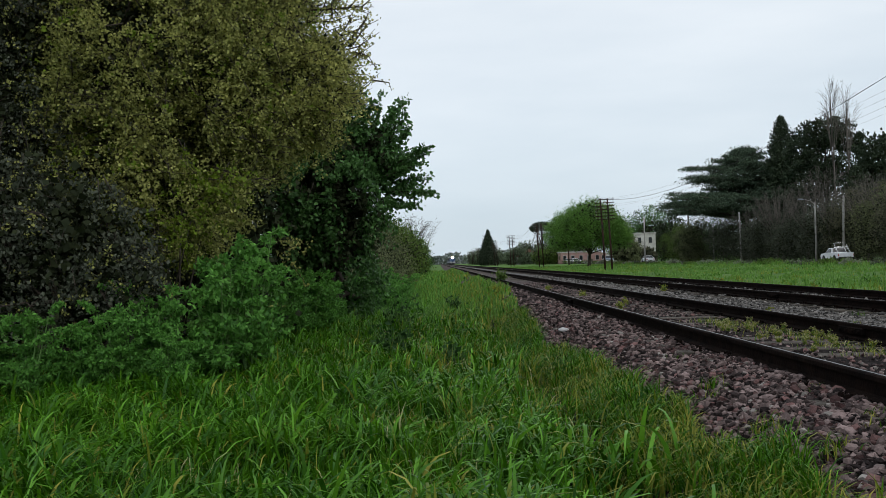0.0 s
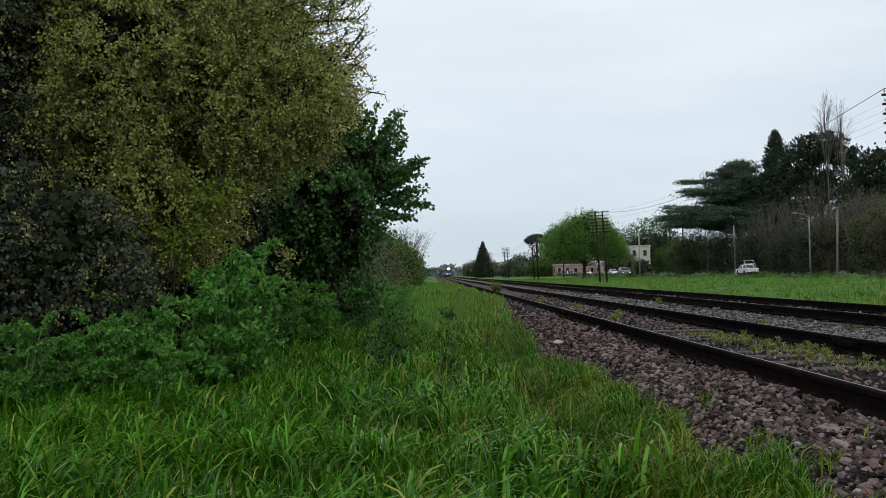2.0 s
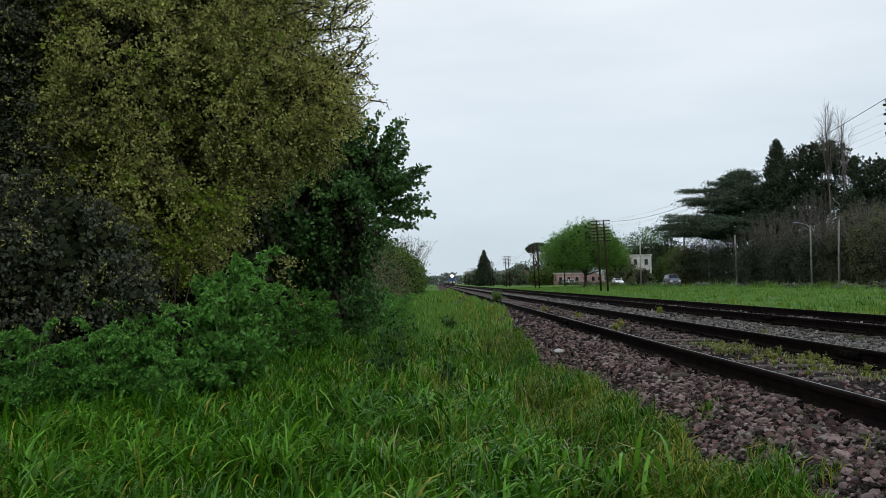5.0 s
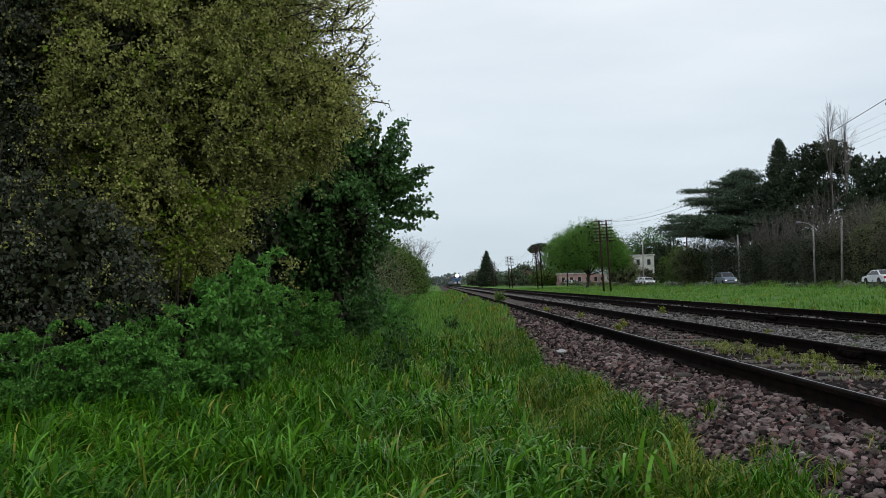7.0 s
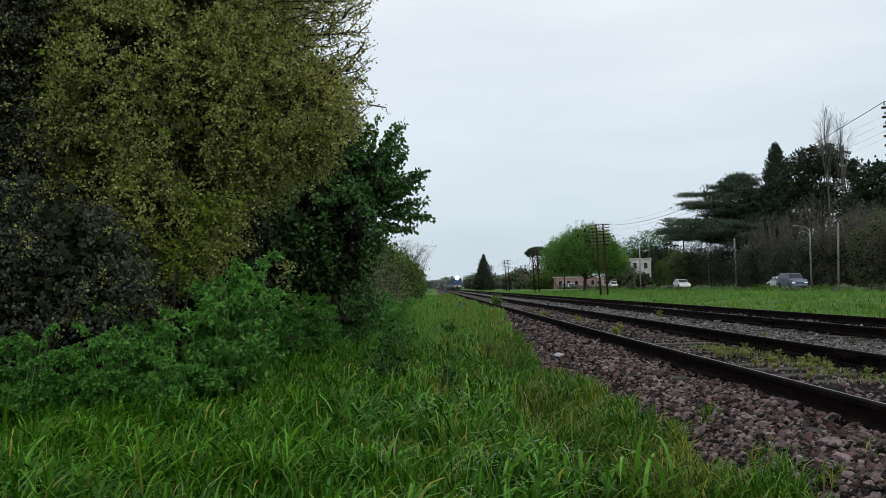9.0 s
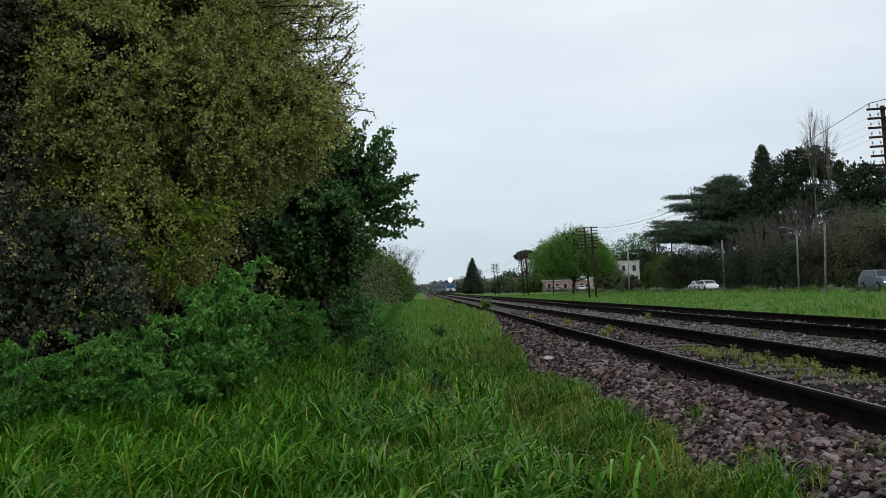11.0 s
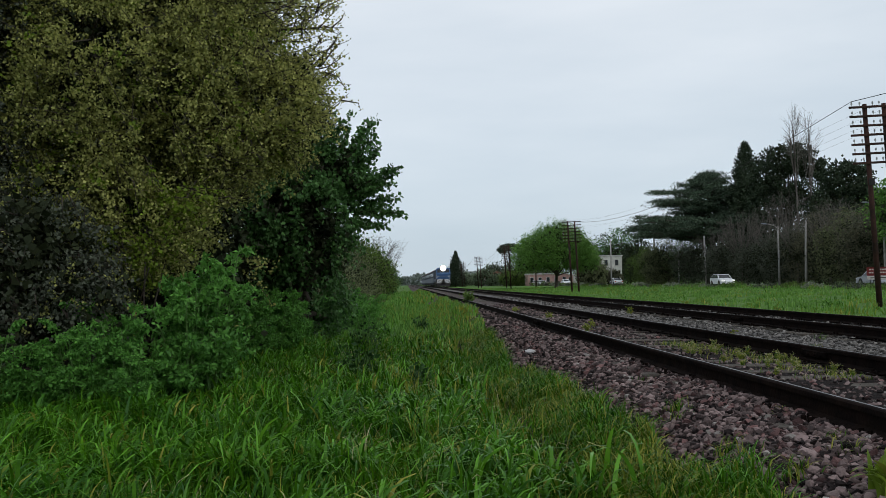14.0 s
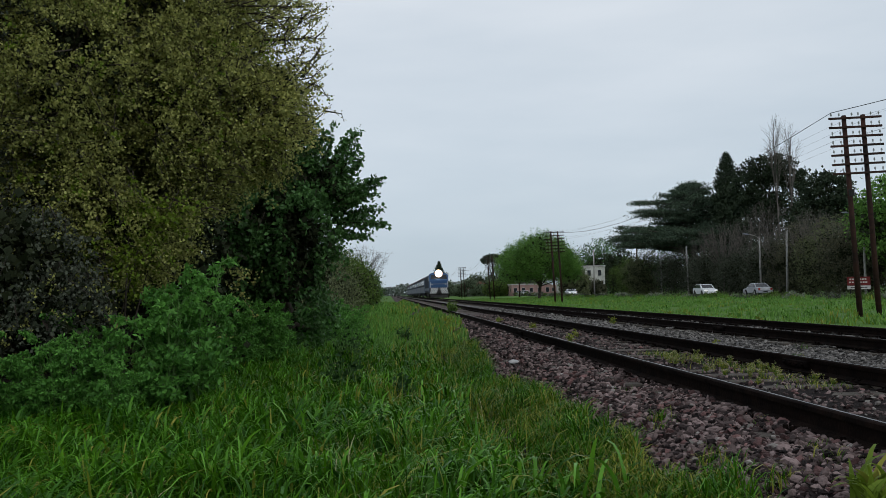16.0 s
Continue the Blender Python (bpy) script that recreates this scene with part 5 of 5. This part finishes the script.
post(45.0, 138, 7.5, 0, "plain grey post in front of the thicket", -1)
post(45.0, 152, 6.5, 0, "plain grey post in front of the thicket", 1)
post(40.0, 180, 9.0, 0, "tall grey post near the white houses", 0)
post(28, 200, 8.5, 1, "distant utility post beyond the field", 0, POLE)

# ---- road sign ----
sign = new("road_sign")
sign.location = (35.3, 68.2, 0.45)
sign.scale = (0.72, 0.72, 0.72)
for x in (-0.9, 0.9):
    part("leg", Shape().tube([(x, 0, -0.2), (x, 0, 2.3)], 0.045, 7), BLACK, sign)
panel = part("panel", Shape().box(-1.25, 1.25, -0.05, 0.0, 1.45, 2.35, 0, 0.01), RED, sign, "red panel with illegible white writing")
lower = part("panel", Shape().box(-1.25, 1.25, -0.05, 0.0, 1.05, 1.42, 0, 0.01), PLASTER, sign, "white panel with an illegible dark line")
for z, w0, w1 in ((2.1, -1.0, 0.9), (1.78, -1.05, 1.0)):
    for k in range(7):
        a = w0 + (w1 - w0) * k / 7
        part("text_bar", Shape().box(a, a + (w1 - w0) / 7 * 0.7, -0.056, -0.05, z - 0.07, z + 0.07), PLASTER, panel)
part("text_bar", Shape().box(-0.9, 0.9, -0.056, -0.05, 1.18, 1.28), BLACK, lower)
tagged(sign, "red and white road sign with illegible writing on two legs", "sign")

# ---- white debris on the ballast ----
for i, (x, y, k) in enumerate(((1.8, 13.7, 0.2), (9.1, 55.8, 0.26), (12.5, 48.0, 0.3), (8.72, 71.0, 0.3), (7.0, 23.7, 0.15), (5.1, 17.0, 0.09))):
    s = Shape()
    s.v = [tuple(p) for p in KINDS[i] * np.array([0.5, 0.45, 0.45]) * k]
    s.f, s.m = list(S_FACES), [0] * 20
    ob = part("white_stone", s, LITTER)
    ob.location = (x, y, bed(x, y) + 0.22 * k if x < 10 else land(x, y))
    tagged(ob, "pale whitish stone lying on the dark ballast", "stone")


# ---- train ----
def cross(w, h0, h1, y, r=0.5, top=1.0):
    """A vehicle's cross-section with a rounded roof."""
    p = [(-w / 2, h0), (w / 2, h0), (w / 2, h1 - r)]
    for k in range(1, 7):
        a = math.pi / 2 * k / 7
        p.append((w / 2 - r * 1.2 * (1 - math.cos(a)), h1 - r + r * math.sin(a)))
    p += [(-x, z) for x, z in reversed(p[3:])] + [(-w / 2, h1 - r)]
    return [(x * top, y, z) for x, z in p]


def bogie(parent, y, r=0.46, gap=1.25):
    b = part("bogie", Shape().box(-1.15, 1.15, y - gap - 0.5, y + gap + 0.5, 0.45, 0.8, 0, 0.05), BLACK, parent)
    for dy in (-gap, gap):
        for x in (-0.875, 0.875):
            part("wheel", Shape().disc((x, y + dy, r), (1, 0, 0), r, 0.13, 18), BLACK, b)


def locomotive():
    root = new("locomotive")
    body = Shape()
    body.loft([cross(2.95, 1.2, 4.0, y, 0.55) for y in (2.6, 19.5)])
    part("body", body, NAVY, root, "dark blue engine body")
    stripe = Shape()
    for sx in (-1, 1):
        stripe.box(sx * 1.475 - 0.01, sx * 1.475 + 0.01, 3.0, 19.2, 1.35, 1.75)
    part("stripe", stripe, SILVER, root, "light grey waist stripe")
    cab = Shape()
    cab.loft([cross(2.9, 1.0, 2.95, 0.0, 0.3), cross(3.0, 1.0, 3.05, 0.25, 0.3), cross(3.0, 1.0, 4.1, 0.95, 0.5), cross(3.0, 1.2, 4.15, 2.6, 0.5)])
    c = part("cab", cab, BLUE, root, "blue driving cab with a raked front")
    for sx in (-1, 1):
        # windscreen on the raked front
        w = Shape()
        w.loft([[(sx * 0.12, 0.27, 3.1), (sx * 1.3, 0.27, 3.1), (sx * 1.22, 0.72, 3.75), (sx * 0.12, 0.72, 3.75)],
                [(sx * 0.12, 0.22, 3.12), (sx * 1.3, 0.22, 3.12), (sx * 1.22, 0.67, 3.78), (sx * 0.12, 0.67, 3.78)]])
        part("windscreen", w, GLASS, c)
        part("side_window", Shape().box(sx * 1.5 - 0.012, sx * 1.5 + 0.012, 1.2, 2.2, 2.6, 3.4), GLASS, c)
        part("handrail", Shape().tube([(sx * 1.35, -0.1, 1.3), (sx * 1.35, -0.1, 2.7)], 0.025, 6), WHITE, c)
    part("nose_band", Shape().box(-1.42, 1.42, -0.03, 0.01, 2.3, 2.4), SILVER, c)
    part("headlight_housing", Shape().box(-0.55, 0.55, 0.36, 0.98, 3.5, 4.5, 0, 0.1), BLUE, c)
    # oversized disc and added glowing rim imitate the headlight's glare
    part("headlight", Shape().disc((0.0, 0.33, 4.0), (0, 1, 0), 0.48, 0.05, 24), HEADLIGHT, c, "lit round headlight")
    part("glare_rim", Shape().disc((0.0, 0.345, 4.0), (0, 1, 0), 0.60, 0.03, 24), GLARE_RIM, c, "added glowing rim standing in for headlight glare")
    for x in (-1.1, 1.1):
        part("marker_lamp", Shape().disc((x, -0.03, 2.3), (0, 1, 0), 0.11, 0.05, 12), PORCELAIN, c)
    plate = part("pilot_plate", Shape().box(-1.5, 1.5, -0.22, 0.3, 0.62, 1.78, 0, 0.05), BLACK, root, "front plate with white and dark chevrons")
    for k in range(5):
        for sx in (-1, 1):
            x0 = sx * (0.12 + 0.29 * k)
            s = Shape()
            quad = [(x0 - sx * 0.25, 1.75), (x0 - sx * 0.1, 1.75), (x0 + sx * 0.55, 0.85), (x0 + sx * 0.4, 0.85)]
            quad = [(sx * max(0.03, sx * px), pz) for px, pz in quad]
            quad = [(max(-1.46, min(1.46, px)), pz) for px, pz in quad]
            s.loft([[(px, -0.245, pz) for px, pz in quad], [(px, -0.215, pz) for px, pz in quad]])
            part("chevron", s, WHITE, plate)
    part("plough", Shape().loft([[(-1.4, -0.24, 0.62), (1.4, -0.24, 0.62), (1.3, -0.4, 0.2), (0, -0.6, 0.18), (-1.3, -0.4, 0.2)],
                                 [(-1.4, 0.1, 0.62), (1.4, 0.1, 0.62), (1.3, 0.0, 0.2), (0, -0.2, 0.18), (-1.3, 0.0, 0.2)]]), BLACK, root, "black snow-plough blade")
    part("coupler", Shape().box(-0.16, 0.16, -0.75, -0.1, 0.85, 1.15, 0, 0.04), BLACK, root)
    part("frame", Shape().box(-1.4, 1.4, 0.3, 19.8, 0.9, 1.2, 0, 0.04), BLACK, root)
    part("fuel_tank", Shape().box(-1.3, 1.3, 7.5, 12.5, 0.35, 0.9, 0, 0.12), BLACK, root)
    part("exhaust", Shape().box(-0.4, 0.4, 10, 11, 3.98, 4.2, 0, 0.04), BLACK, root)
    for y in (3.9, 16):
        bogie(root, y, 0.5, 1.7)
    return tagged(root, "blue diesel locomotive with a lit headlight and chevron front", "locomotive")


def coach():
    root = new("railway_coach")
    L = 24.6
    part("body", Shape().loft([cross(2.95, 1.05, 3.6, y, 0.12) for y in (0, L)]), SILVER, root, "light grey coach side")
    part("roof", Shape().loft([[(x, y, z) for x, z in [(-1.47, 3.55), (1.47, 3.55), (1.35, 3.85), (0.8, 4.1), (0, 4.18), (-0.8, 4.1), (-1.35, 3.85)]] for y in (0.02, L - 0.02)]), ROOF, root, "dull grey rounded roof")
    for sx in (-1, 1):
        band = part("window_band", Shape().box(sx * 1.478 - 0.008, sx * 1.478 + 0.008, 0.1, L - 0.1, 2.15, 3.58), NAVY, root, "dark band along the windows")
        for k in range(11):
            y = 2.2 + k * 1.85
            part("window", Shape().box(sx * 1.488 - 0.008, sx * 1.488 + 0.008, y, y + 1.35, 2.45, 3.25), GLASS, band)
        part("door", Shape().box(sx * 1.48 - 0.01, sx * 1.48 + 0.01, 0.4, 1.25, 1.2, 3.2), BLUE, root)
        part("skirt", Shape().box(sx * 1.44 - 0.03, sx * 1.44 + 0.03, 0.2, L - 0.2, 0.82, 1.08), NAVY, root)
    part("underframe", Shape().box(-1.3, 1.3, 6, L - 6, 0.4, 1.05, 0, 0.08), BLACK, root)
    part("gangway", Shape().box(-0.7, 0.7, -0.35, 0.02, 1.0, 3.4, 0, 0.05), BLACK, root)
    for y in (3, L - 3):
        bogie(root, y)
    return tagged(root, "light grey railway coach with a dark window band", "coach", group="coaches of the train")


LOCO = locomotive()
COACH = coach()
COACHES = [COACH] + [copy_thing(COACH, pose(0, 0, 0)) for _ in range(6)]


# ---- cars ----
def car(paint, label, kind="sedan"):
    """A car facing -y, its origin on the road at its middle."""
    root = new("car")
    L, W = 4.3, 1.68
    if kind == "pickup":
        prof = [(-2.15, 0.35), (-2.2, 0.62), (-2.05, 0.86), (-1.0, 0.95), (2.12, 0.95), (2.15, 0.4)]
        roof = [(-1.05, 0.94), (-0.45, 1.42), (0.35, 1.45), (0.62, 0.94)]
    elif kind == "suv":
        prof = [(-2.15, 0.4), (-2.2, 0.75), (-2.05, 0.98), (-1.05, 1.08), (2.05, 1.1), (2.18, 0.8), (2.15, 0.4)]
        roof = [(-1.15, 1.07), (-0.5, 1.66), (1.5, 1.7), (2.08, 1.08)]
    elif kind == "hatch":
        prof = [(-1.95, 0.32), (-2.0, 0.6), (-1.85, 0.8), (-1.0, 0.92), (1.85, 0.95), (1.95, 0.6), (1.9, 0.32)]
        roof = [(-1.15, 0.91), (-0.35, 1.42), (1.15, 1.44), (1.88, 0.94)]
    else:
        prof = [(-2.12, 0.32), (-2.18, 0.58), (-2.05, 0.78), (-1.0, 0.9), (1.3, 0.93), (2.1, 0.9), (2.18, 0.6), (2.12, 0.32)]
        roof = [(-1.1, 0.9), (-0.4, 1.38), (0.75, 1.41), (1.5, 0.92)]
    body = Shape().loft([[(x * (1.0 if z > 0.5 else 0.97), y * ky, z) for y, z in prof] for x, ky in ((-W / 2, 0.965), (-W / 2 + 0.12, 1), (W / 2 - 0.12, 1), (W / 2, 0.965))])
    part("body", body, paint, root)
    cabin = Shape().loft([[(x * (1.0 if z < 1.2 else 0.84), y, z) for y, z in roof] for x in (-W / 2 + 0.05, W / 2 - 0.05)])
    cb = part("cabin", cabin, paint, root)
    (ya, za), (yb, zb), (yc, zc), (yd, zd) = roof
    for sx in (-1, 1):
        xo, xi = sx * (W / 2 - 0.035), sx * (W / 2 - 0.05) * 0.85
        g = Shape()
        pts = [(xo, ya + 0.2, za + 0.05), (xi + sx * 0.012, yb + 0.05, zb - 0.07), (xi + sx * 0.012, yc - 0.05, zc - 0.07), (xo, yd - 0.2, zd + 0.05)]
        g.loft([pts, [(x + sx * 0.012, y, z) for x, y, z in pts]])
        part("side_window", g, GLASS, cb)
        part("wheel_arch", Shape().disc((sx * (W / 2 - 0.03), -1.28, 0.36), (1, 0, 0), 0.37, 0.07, 16), RUBBER, root)
        part("wheel_arch", Shape().disc((sx * (W / 2 - 0.03), 1.28, 0.36), (1, 0, 0), 0.37, 0.07, 16), RUBBER, root)
        for y in (-1.28, 1.28):
            w = part("wheel", Shape().disc((sx * (W / 2 - 0.06), y, 0.31), (1, 0, 0), 0.31, 0.2, 18), RUBBER, root)
            part("rim", Shape().disc((sx * (W / 2 + 0.045), y, 0.31), (1, 0, 0), 0.19, 0.02, 14), CHROME, w)
        part("headlight", Shape().box(sx * 0.62 - 0.17, sx * 0.62 + 0.17, -2.2, -2.06, 0.6, 0.76, 0, 0.03), CARLIGHT, root)
        part("tail_light", Shape().box(sx * 0.68 - 0.1, sx * 0.68 + 0.1, prof[-2][0] - 0.06, prof[-2][0] + 0.025, 0.62, 0.84, 0, 0.02), TAIL, root)
    for (y0, z0), (y1, z1), name in ((roof[0], roof[1], "windscreen"), (roof[3], roof[2], "rear_window")):
        o = -0.014 if name == "windscreen" else 0.014
        a, b = (y0 + (y1 - y0) * 0.12, z0 + (z1 - z0) * 0.12), (y0 + (y1 - y0) * 0.9, z0 + (z1 - z0) * 0.9)
        g = Shape()
        ring = [(-W / 2 + 0.14, *a), (W / 2 - 0.14, *a), (W / 2 - 0.24, *b), (-W / 2 + 0.24, *b)]
        g.loft([[(x, y + o * 0.2, z) for x, y, z in ring], [(x, y + o, z + 0.012) for x, y, z in ring]])
        part(name, g, GLASS, cb)
    part("front_bumper", Shape().box(-W / 2 + 0.05, W / 2 - 0.05, -2.26, -2.05, 0.3, 0.52, 0, 0.04), BLACK if kind == "pickup" else paint, root)
    part("rear_bumper", Shape().box(-W / 2 + 0.05, W / 2 - 0.05, prof[-1][0] - 0.05, prof[-1][0] + 0.12, 0.3, 0.52, 0, 0.04), BLACK if kind == "pickup" else paint, root)
    part("licence_plate", Shape().box(-0.25, 0.25, prof[-1][0] + 0.12, prof[-1][0] + 0.14, 0.42, 0.54), BLACK, root)
    if kind == "pickup":
        rack = Shape()
        for sx in (-1, 1):
            rack.tube([(sx * 0.62, 1.7, 0.95), (sx * 0.62, 0.7, 1.95)], 0.025, 6)
            rack.tube([(sx * 0.62, 0.75, 0.95), (sx * 0.62, 0.75, 1.5)], 0.02, 6)
            rack.tube([(sx * 0.62, 1.95, 0.95), (sx * 0.62, 0.75, 1.5)], 0.02, 6)
        for y, z in ((0.7, 1.95), (1.1, 1.55), (0.75, 1.5)):
            rack.tube([(-0.62, y, z), (0.62, y, z)], 0.02, 6)
        part("ladder_rack", rack, CHROME, root, "metal ladder rack over the bed")
        part("tailgate", Shape().box(-0.72, 0.72, 2.14, 2.18, 0.5, 0.92, 0, 0.02), paint, root)
    return tagged(root, label, "car", group="cars on the road")


PICKUP = car(CARWHITE, "white pickup truck with a metal ladder rack", "pickup")
SUV = car(CARBLUE, "grey-blue sport utility car on the road", "suv")
SEDAN_A = car(CARWHITE, "white sedan driving along the road", "sedan")
HATCH = car(CARWHITE, "white hatchback slowing down on the road", "hatch")
SEDAN_B = car(CARSILVER, "silver sedan driving along the road", "sedan")
SEDAN_C = car(CARWHITE, "white sedan far along the road", "sedan")
SEDAN_D = car(CARWHITE, "white sedan coming along the road", "sedan")

for y, turn, src in ((262.0, 180, SEDAN_C), (238.0, 0, HATCH), (251.0, 180, SEDAN_B)):
    tagged(copy_thing(src, pose(34.9, y, 0.5, 0, 0, turn)), "car parked on the dirt verge", "car", group="parked cars")

# ---- single stones nearest the grass edge ----
for i in range(300):
    y = S_RNG.uniform(3.6, 6.6)
    x = S_RNG.uniform(edge(y) + 0.1, 2.5)
    k = S_RNG.uniform(0.04, 0.085)
    if i < 24:
        s = Shape()
        s.v = [tuple(p) for p in KINDS[i] * np.array([0.5, 0.5, 0.4])]
        s.f, s.m = list(S_FACES), [0] * 20
        ob = part("stone", s, STONE_P, ballast)
        STONE_MESHES = [ob.data] if i == 0 else STONE_MESHES + [ob.data]
    else:
        ob = part("stone", STONE_MESHES[i % 24], None, ballast)
    ob.matrix_basis = pose(x, y, bed(x, y) + 0.2 * k, S_RNG.uniform(0, 360), S_RNG.uniform(0, 360), S_RNG.uniform(0, 360)) @ Matrix.Diagonal((k, k, k, 1))


# ---- what moves ----
def motions():
    away, come, z = 41.0, 37.6, 0.57
    track_x = (RAILS[2] + RAILS[3]) / 2
    front = [(0, 530.0), (4, 434.0), (8, 338.0), (12, 242.0), (16, 146.0)]
    walk(LOCO, [(t, pose(track_x, y, HEAD_Z)) for t, y in front])
    for i, c in enumerate(COACHES):
        walk(c, [(t, pose(track_x, y + 20.6 + 25.2 * i, HEAD_Z)) for t, y in front])
    walk(PICKUP, [(t, pose(away, y, z, 0, 0, 180)) for t, y in ((0, 95.5), (1, 108.5), (2.1, 122.5), (3, 134.5), (4.2, 150), (8, 200), (16, 310))])
    walk(SUV, [(t, pose(come, y, z)) for t, y in ((0, 206), (6.4, 129), (7.2, 118.5), (8, 109), (8.6, 102), (10.8, 78), (11.2, 73.5), (16, 16))])
    walk(SEDAN_A, [(t, pose(away, y, z, 0, 0, 180)) for t, y in ((0, 14), (6.8, 83.8), (7.4, 89.6), (8, 96.6), (8.6, 104.5), (12.5, 159.5), (13.4, 172), (16, 208))])
    walk(HATCH, [(t, pose(come, y, z)) for t, y in ((0, 252), (7, 166), (8.6, 146), (10.8, 123.5), (11.6, 119), (12.5, 114), (13.6, 109.6), (14.2, 109.4), (16, 109.2))])
    walk(SEDAN_B, [(t, pose(away, y, z, 0, 0, 180)) for t, y in ((0, -60), (14.0, 79.5), (14.6, 85.5), (15.2, 92), (16, 101.7))])
    walk(SEDAN_C, [(t, pose(away, y, z, 0, 0, 180)) for t, y in ((0, 182), (2.1, 214), (4.2, 246), (16, 425))])
    walk(SEDAN_D, [(t, pose(come, y, z)) for t, y in ((0, 395), (15.4, 200), (16, 192))])


motions()
